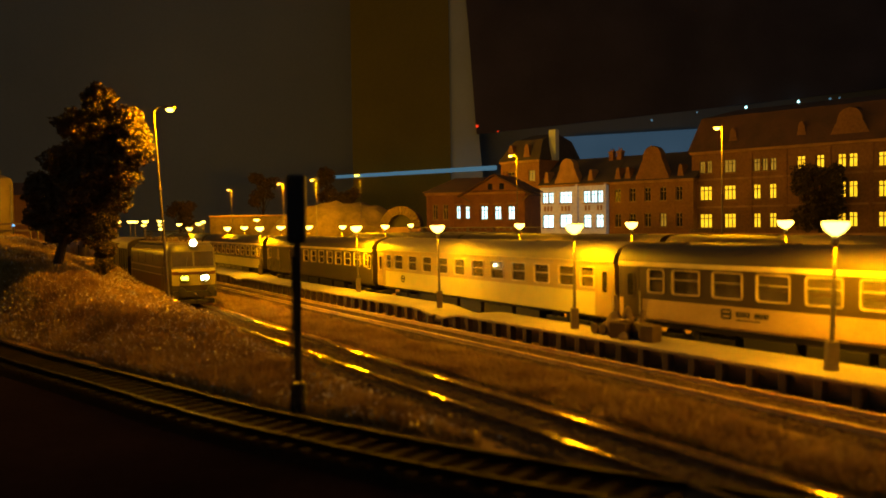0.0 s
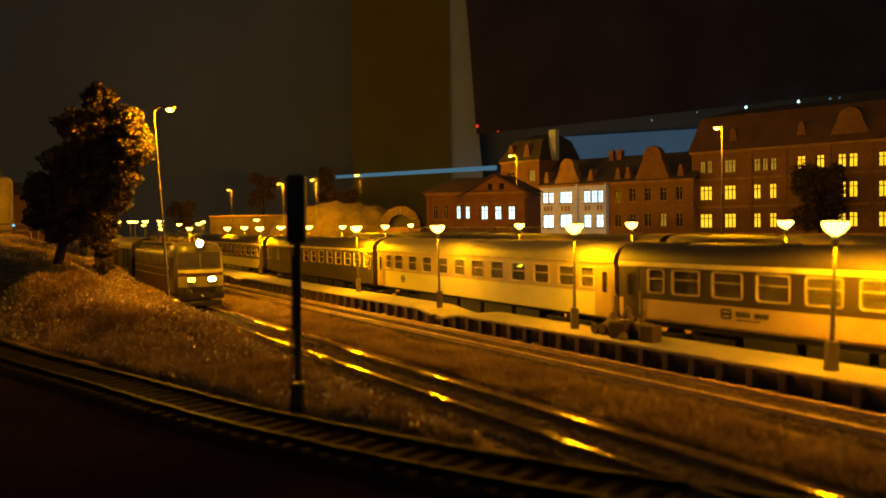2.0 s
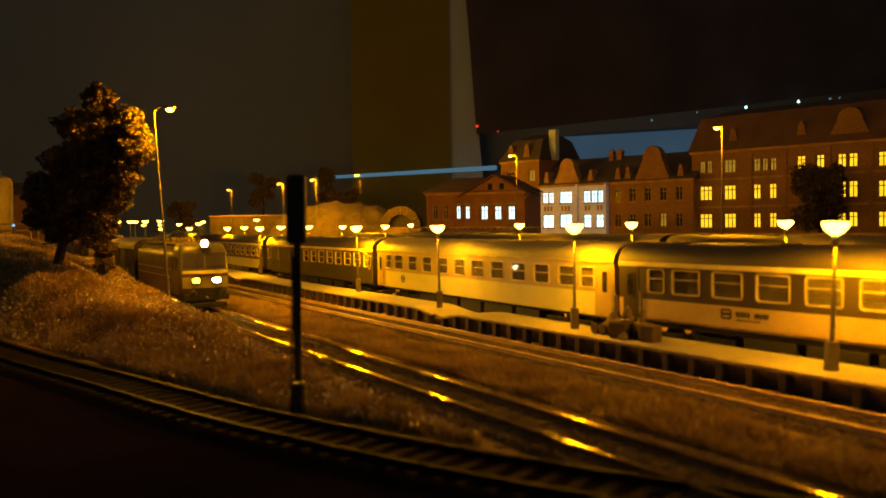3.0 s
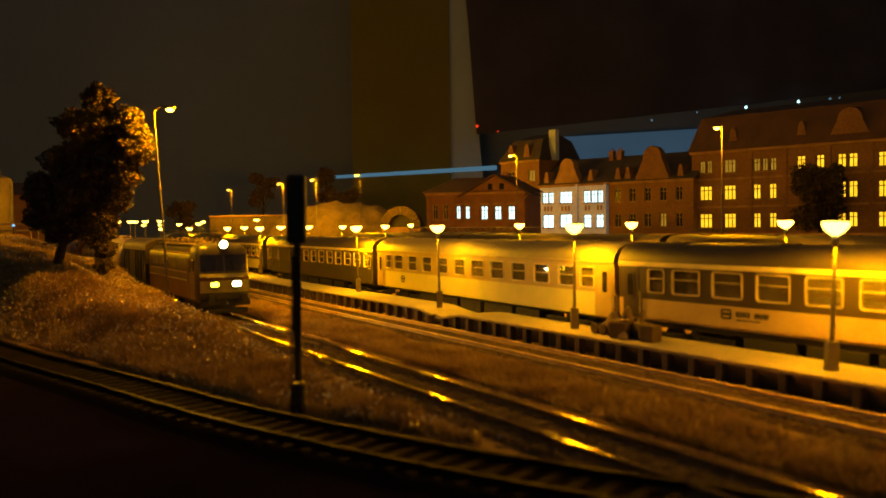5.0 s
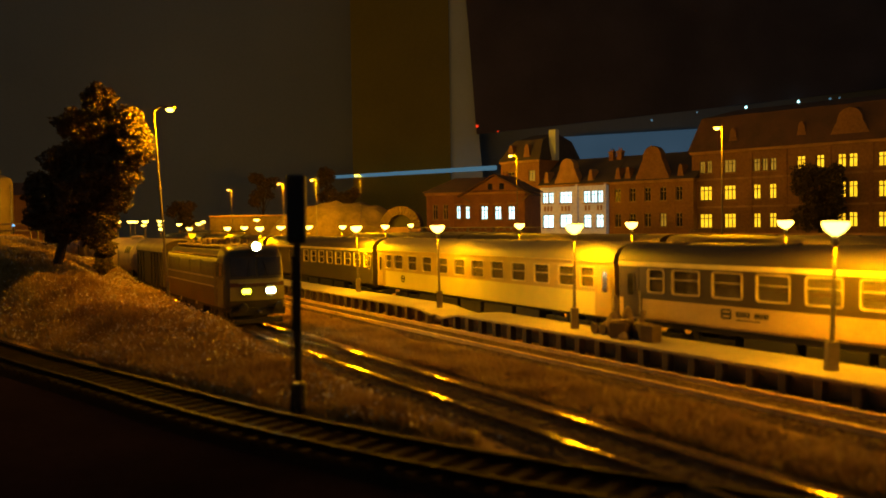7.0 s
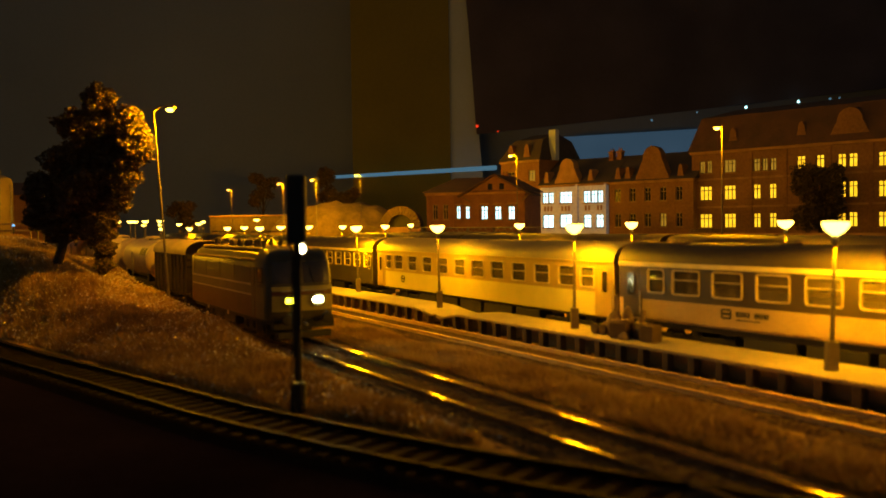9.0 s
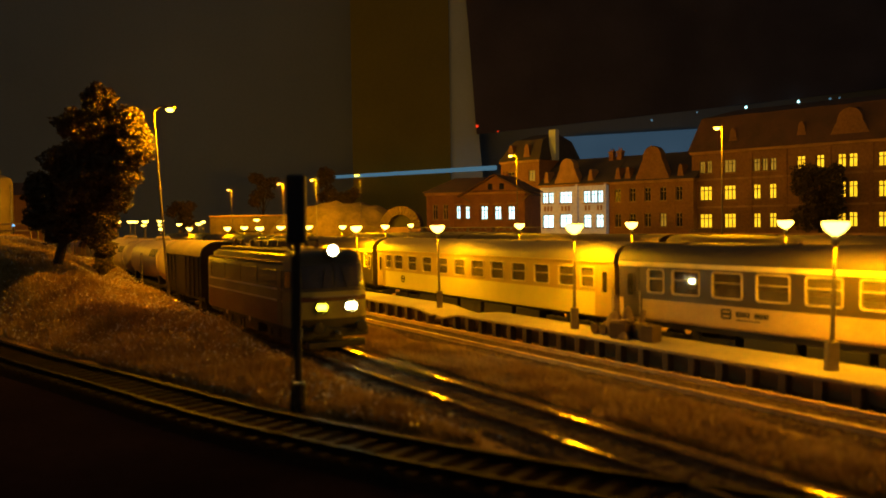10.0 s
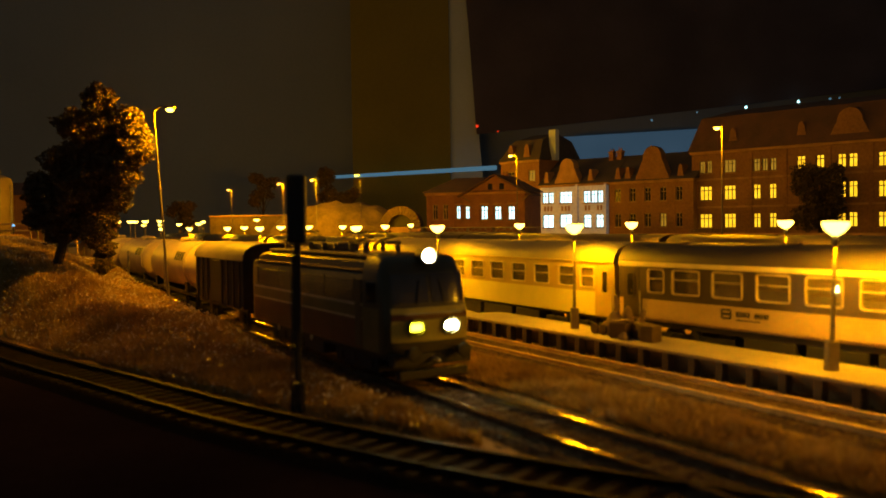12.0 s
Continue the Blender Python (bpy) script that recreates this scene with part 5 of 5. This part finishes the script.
    for x in (-11.0, -4.0):
        for y in (-0.55, 0.55):
            part("pantograph_rail", rod(shape(), (x - 0.9, y, 4.3), (x + 0.9, y, 4.3), 0.04, 0.04, 6), "black", rr)
            part("pantograph_arm", rod(shape(), (x - 0.8, y, 4.33), (x + 0.85, y * 0.8, 4.52), 0.035, 0.03, 6), "black", rr)
            part("pantograph_arm", rod(shape(), (x + 0.85, y * 0.8, 4.52), (x - 0.5, y * 0.9, 4.66), 0.03, 0.03, 6), "black", rr)
        part("pantograph_head", box(shape(), x - 0.6, x - 0.4, -0.85, 0.85, 4.64, 4.7, 0.01), "black", rr)
    part("roof_box", box(shape(), -9.0, -6.4, -0.5, 0.5, 3.98, 4.28, 0.06), "loco_roof", rr)
    part("conductor", rod(shape(), (-11.4, 0.6, 4.32), (-3.4, 0.6, 4.32), 0.03, 0.03, 6), "black", rr)
    # under the body
    part("underframe", box(shape(), -13.6, -0.3, -1.25, 1.25, 0.75, 0.97), "black", th)
    part("buffer_beam", box(shape(), -0.25, 0.12, -1.35, 1.35, 0.62, 1.0, 0.03), "black", th)
    pl = box(shape(), -0.15, 0.2, -1.2, 1.2, 0.22, 0.5, 0.05)
    part("rail_guard", pl, "black", th)
    buffers(th, 0.1, 1)
    buffers(th, -14.0, -1)
    part("coupling_hook", rod(shape(), (0.1, 0, 0.85), (0.5, 0, 0.8), 0.06, 0.05, 8), "steel", th)
    for x in (-3.4, -10.4):
        bogie(th, x)
    part("transformer_box", box(shape(), -7.9, -5.9, -1.2, 1.2, 0.3, 0.76, 0.05), "black", th)
    for k, x in enumerate((-10.6, -6.9)):
        part("axle_marker", lathe(shape(), [(0.02, 0), (0.12, 0), (0.1, 0.04), (0.02, 0.05)], 10, Matrix.Translation((x, -1.27, 0.8)) @ Euler((math.pi / 2, 0, 0)).to_matrix().to_4x4()), "loco_stripe", th)
    return th


def box_wagon():
    th = thing("covered_wagon", "dark covered goods wagon with a pale rounded roof", "goods wagon", Matrix())
    h, hw = 4.4, 1.38
    b = box(shape(), -h, h, -hw, hw, 1.15, 3.35)
    part("body", b, "wagon", th)
    r = shape()
    o, i = roof_outline(hw + 0.06, 3.35, 4.15), roof_outline(hw + 0.06, 3.35, 4.15, t=0.06)
    extrude_x(r, [*o, *i[::-1]], -h - 0.08, h + 0.08)
    part("roof", r, "wagon_roof", th, smooth=True)
    for sx in (-1, 1):
        e = extrude_x(shape(), roof_outline(hw, 3.35, 4.08), sx * (h - 0.06), sx * (h - 0.001))
        part("end_top", e, "wagon", th)
    for x in (-3.9, -2.9, -1.9, -0.95, 0.95, 1.9, 2.9, 3.9):
        part("stanchion", box(shape(), x - 0.05, x + 0.05, -hw - 0.06, -hw - 0.001, 1.15, 3.3, 0.01), "wagon", th)
    part("sliding_door", box(shape(), -0.9, 0.9, -hw - 0.07, -hw - 0.002, 1.2, 3.28, 0.02), "wagon", th)
    for z in (1.5, 1.9, 2.3, 2.7, 3.1):
        part("plank_line", box(shape(), h + 0.001, h + 0.03, -1.3, 1.3, z, z + 0.3, 0.01), "wagon", th)
    part("underframe", box(shape(), -h, h, -1.2, 1.2, 0.95, 1.14), "black", th)
    for sx in (-1, 1):
        buffers(th, sx * h, sx)
        wheelset(th, sx * 2.7, 0.5)
        for y in (-1.0, 1.0):
            part("axle_guard", box(shape(), sx * 2.7 - 0.3, sx * 2.7 + 0.3, y - 0.04, y + 0.04, 0.35, 0.96, 0.03), "black", th)
    return th


def tank_wagon():
    th = thing("tank_wagon", "pale grey bogie tank wagon with dark lettering bars", "tank wagon", Matrix(), "tank wagons of the goods train")
    turn = Matrix.Translation((0, 0, 2.65)) @ Euler((0, math.pi / 2, 0)).to_matrix().to_4x4()
    prof = [(0.02, -5.7), (0.7, -5.62), (1.15, -5.4), (1.38, -5.05), (1.42, -4.7), (1.42, 4.7), (1.38, 5.05), (1.15, 5.4), (0.7, 5.62), (0.02, 5.7)]
    part("tank", lathe(shape(), prof, 32, turn), "tank", th, smooth=True)
    for x in (-4.7, 4.7):
        part("band", lathe(shape(), [(1.40, x - 0.06), (1.45, x - 0.06), (1.45, x + 0.06), (1.40, x + 0.06)], 32, turn), "tank", th, smooth=True)
    part("dome", lathe(shape(), [(0.5, 3.95), (0.5, 4.2), (0.42, 4.3), (0.05, 4.33)], 18), "tank", th, smooth=True)
    for k in range(4):
        a = []
        b = shape()
        x0 = 2.1 + 0.55 * k
        for j in range(5):
            a.append((2.65 - 1.435 * math.sin(radians(-14 - 5.5 * j)) * 1, -1.435 * math.cos(radians(-14 - 5.5 * j))))
        for (z0, y0), (z1, y1) in zip(a, a[1:]):
            vs = [b.verts.new(q) for q in ((x0, y0, z0), (x0 + 0.38, y0, z0), (x0 + 0.38, y1, z1), (x0, y1, z1), (x0, y0 * 0.99, z0), (x0 + 0.38, y0 * 0.99, z0), (x0 + 0.38, y1 * 0.99, z1), (x0, y1 * 0.99, z1))]
            for f in ((0, 1, 2, 3), (7, 6, 5, 4), (0, 4, 5, 1), (1, 5, 6, 2), (2, 6, 7, 3), (3, 7, 4, 0)):
                b.faces.new([vs[q] for q in f])
        part("lettering_bar", b, "tank_mark", th)
    part("underframe", box(shape(), -6.0, 6.0, -1.1, 1.1, 1.0, 1.22, 0.02), "black", th)
    for x in (-4.2, 4.2):
        part("saddle", box(shape(), x - 0.3, x + 0.3, -1.2, 1.2, 1.2, 1.75, 0.03), "black", th)
    lad = shape()
    for x in (-0.25, 0.25):
        rod(lad, (x, -1.5, 1.1), (x, -1.5, 3.2), 0.03, 0.03, 5)
    for k in range(7):
        rod(lad, (-0.25, -1.5, 1.3 + 0.3 * k), (0.25, -1.5, 1.3 + 0.3 * k), 0.025, 0.025, 5)
    part("ladder", lad, "steel", th)
    part("walkway", box(shape(), -2.0, 2.0, -0.35, 0.35, 4.1, 4.16, 0.01), "steel", th)
    for sx in (-1, 1):
        buffers(th, sx * 6.0, sx)
    for x in (-4.0, 4.0):
        bogie(th, x)
    return th


loco = locomotive()
wagon = box_wagon()
tanks = [tank_wagon()]
tanks += [copy_thing(tanks[0], Matrix()) for _ in range(3)]
TRAIN = [(loco, 0.0), (wagon, -19.6)] + [(tk, -31.5 - 13.0 * k) for k, tk in enumerate(tanks)]

# ---- sleepers ----
SLEEPER = mesh_of("sleeper", box(shape(), -0.13, 0.13, -1.25, 1.25, -0.30, -0.145, 0.015), "sleeper")
# Shade-darkened copy of the sleeper, for the near track only.
SHADED_SLEEPER = mesh_of("sleeper", box(shape(), -0.13, 0.13, -1.25, 1.25, -0.30, -0.125, 0.015), "shaded_sleeper")
for th, pts, (y0, y1) in SLEEPERS:
    run, want = 0.0, 0.3
    for (ax, ay), (bx, by) in zip(pts, pts[1:]):
        seg = math.hypot(bx - ax, by - ay)
        while want <= run + seg:
            f = (want - run) / seg
            x, y = ax + (bx - ax) * f, ay + (by - ay) * f
            if 6 < y < 75 and abs(x) < 30:
                part("sleeper", SHADED_SLEEPER if pts is near_pts else SLEEPER, "sleeper", th, m=at(x, y, 0, math.degrees(math.atan2(by - ay, bx - ax)) + random.uniform(-1, 1)))
            want += 0.62
        run += seg


# ---- grass ----
def grass():
    rnd = random.Random(5)
    verts, faces = [], []
    count = 0
    while count < 190000:
        x, y = rnd.uniform(-45, 14), rnd.uniform(13, 85)
        if abs(x) > y * 0.56 + 2:
            continue
        if rnd.random() > min(1.0, (32.0 / y) ** 1.2):
            continue
        sa, la = along(LINE_A, x, y)
        sp, lp = along(LINE_P, x, y)
        if abs(la) < 2.0 or lp > -1.9 or abs(y - near_y(x)) < 2.4 or y < near_y(x):
            continue
        d = noise.noise((x * 0.22, y * 0.22, 2.0)) + 0.5 * noise.noise((x * 0.8, y * 0.8, 5.0))
        if d + rnd.uniform(-0.3, 0.85) < 0.0:
            continue
        count += 1
        z = height(x, y)
        for _ in range(2):
            a = rnd.uniform(0, 6.283)
            hgt = rnd.uniform(0.07, 0.34) * (1.2 + d) * (1.0 if la < 0 else 0.75)
            w = 0.034
            dx, dy = math.cos(a) * w, math.sin(a) * w
            lx, ly = rnd.gauss(0, 0.16), rnd.gauss(0, 0.16)
            i = len(verts)
            verts += [((x - dx) * U, (y - dy) * U, (z - 0.05) * U), ((x + dx) * U, (y + dy) * U, (z - 0.05) * U), ((x + lx) * U, (y + ly) * U, (z + hgt) * U)]
            faces.append((i, i + 1, i + 2))
    # taller tufts at the foot of the bank, round the signal and between the tracks
    for k in range(620):
        near = k < 300
        cx_, cy_ = on(LINE_A, rnd.uniform(-17, 5), rnd.uniform(-6.5, -2.3)) if near else on(LINE_A, rnd.uniform(-26, 12), rnd.uniform(2.4, 5.4))
        if cy_ - near_y(cx_) < 2.2 or along(LINE_P, cx_, cy_)[1] > -2.0:
            continue
        tall = rnd.uniform(0.25, 0.6) if near else rnd.uniform(0.16, 0.38)
        for _ in range(42):
            x, y = cx_ + rnd.gauss(0, 0.22), cy_ + rnd.gauss(0, 0.22)
            z, a = height(x, y) - 0.05, rnd.uniform(0, 6.283)
            dx, dy, lx, ly = math.cos(a) * 0.026, math.sin(a) * 0.026, rnd.gauss(0, 0.14), rnd.gauss(0, 0.14)
            i = len(verts)
            verts += [((x - dx) * U, (y - dy) * U, z * U), ((x + dx) * U, (y + dy) * U, z * U), ((x + lx) * U, (y + ly) * U, (z + tall * rnd.uniform(0.5, 1.1)) * U)]
            faces.append((i, i + 1, i + 2))
    for _ in range(2600):
        x, y = on(LINE_P, rnd.uniform(4, 30), rnd.gauss(5.0, 0.25))
        z = -0.3
        a, hgt = rnd.uniform(0, 6.283), rnd.uniform(0.1, 0.55)
        dx, dy, lx, ly = math.cos(a) * 0.03, math.sin(a) * 0.03, rnd.gauss(0, 0.14), rnd.gauss(0, 0.14)
        i = len(verts)
        verts += [((x - dx) * U, (y - dy) * U, z * U), ((x + dx) * U, (y + dy) * U, z * U), ((x + lx) * U, (y + ly) * U, (z + hgt) * U)]
        faces.append((i, i + 1, i + 2))
    me = bpy.data.meshes.new("grass")
    me.from_pydata(verts, [], faces)
    me.materials.append(M["grass"])
    tagged(new("grass", me), "dry yellowish static grass on the bank and between tracks", "grass", kind="stuff")


grass()


def glint_flakes():
    """Pale flakes added above the bank, standing in for glints on the grass."""
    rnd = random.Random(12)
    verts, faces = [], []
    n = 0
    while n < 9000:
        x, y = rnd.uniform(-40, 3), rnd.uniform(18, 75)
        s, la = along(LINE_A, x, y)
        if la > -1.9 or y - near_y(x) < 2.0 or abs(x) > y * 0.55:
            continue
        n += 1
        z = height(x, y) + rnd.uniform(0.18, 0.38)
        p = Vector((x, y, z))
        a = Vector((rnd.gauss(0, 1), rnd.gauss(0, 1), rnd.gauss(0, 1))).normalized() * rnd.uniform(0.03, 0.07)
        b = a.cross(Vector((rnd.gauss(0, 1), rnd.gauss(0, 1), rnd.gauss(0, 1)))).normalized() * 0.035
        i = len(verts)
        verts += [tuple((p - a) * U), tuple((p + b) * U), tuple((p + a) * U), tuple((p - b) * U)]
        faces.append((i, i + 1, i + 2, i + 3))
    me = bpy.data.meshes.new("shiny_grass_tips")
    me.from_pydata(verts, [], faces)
    me.materials.append(M["glint"])
    tagged(new("shiny_grass_tips", me), "pale flakes added over the bank to stand in for glints", "grass", kind="stuff")


glint_flakes()


def stones():
    """Loose ballast beside and between the rails."""
    rnd = random.Random(8)
    verts, faces = [], []
    for line, n in ((LINE_A, 16000), (LINE_P, 15000)):
        for _ in range(n):
            s = 20 - 75 * rnd.random() ** 1.4
            lat = rnd.gauss(0, 1.0)
            if abs(abs(lat) - 0.755) < 0.09 or abs(lat) > 2.6:
                continue
            x, y = on(line, s, lat)
            z = -0.155 - 0.45 * max(0.0, abs(lat) - 1.35)
            z = max(z, height(x, y))
            r = rnd.uniform(0.03, 0.075)
            i = len(verts)
            a = rnd.uniform(0, 6.28)
            for k in range(3):
                verts.append(((x + r * math.cos(a + 2.1 * k)) * U, (y + r * math.sin(a + 2.1 * k)) * U, (z - 0.02) * U))
            verts.append((x * U, y * U, (z + r * rnd.uniform(0.6, 1.1)) * U))
            faces += [(i, i + 1, i + 3), (i + 1, i + 2, i + 3), (i + 2, i, i + 3)]
    me = bpy.data.meshes.new("ballast_stones")
    me.from_pydata(verts, [], faces)
    me.materials.append(M["stone"])
    tagged(new("ballast_stones", me), "loose brown ballast stones around the rails", "ballast", kind="stuff")


stones()

# ---- what moves ----
TRAVEL = [-31.15, -30.78, -30.42, -30.0, -29.46, -28.98, -28.36, -27.48, -26.48, -25.4, -24.17, -22.76, -21.2, -19.83, -18.34, -16.82, -15.26, -13.68, -12.07, -10.33, -8.55, -6.76, -4.97, -3.03, -0.82]


def motions():
    for ob, back in TRAIN:
        rows = []
        for k, s in enumerate(TRAVEL):
            x, y = on(LINE_A, s + back)
            rows.append((k * 0.5, at(x, y, 0, LINE_A[2])))
        walk(ob, rows)
        for w in wheel_list(ob):
            r = w.location.z / U
            rows, base = [], w.location.copy()
            for k in range((len(TRAVEL) - 1) * 5 + 1):
                i, f = min(k // 5, len(TRAVEL) - 2), k / 5 - min(k // 5, len(TRAVEL) - 2)
                run = TRAVEL[i] + (TRAVEL[i + 1] - TRAVEL[i]) * f - TRAVEL[0]
                rows.append((k * 0.1, Matrix.Translation(base) @ Matrix.Rotation(run / r, 4, "Y")))
            walk(w, rows)


motions()
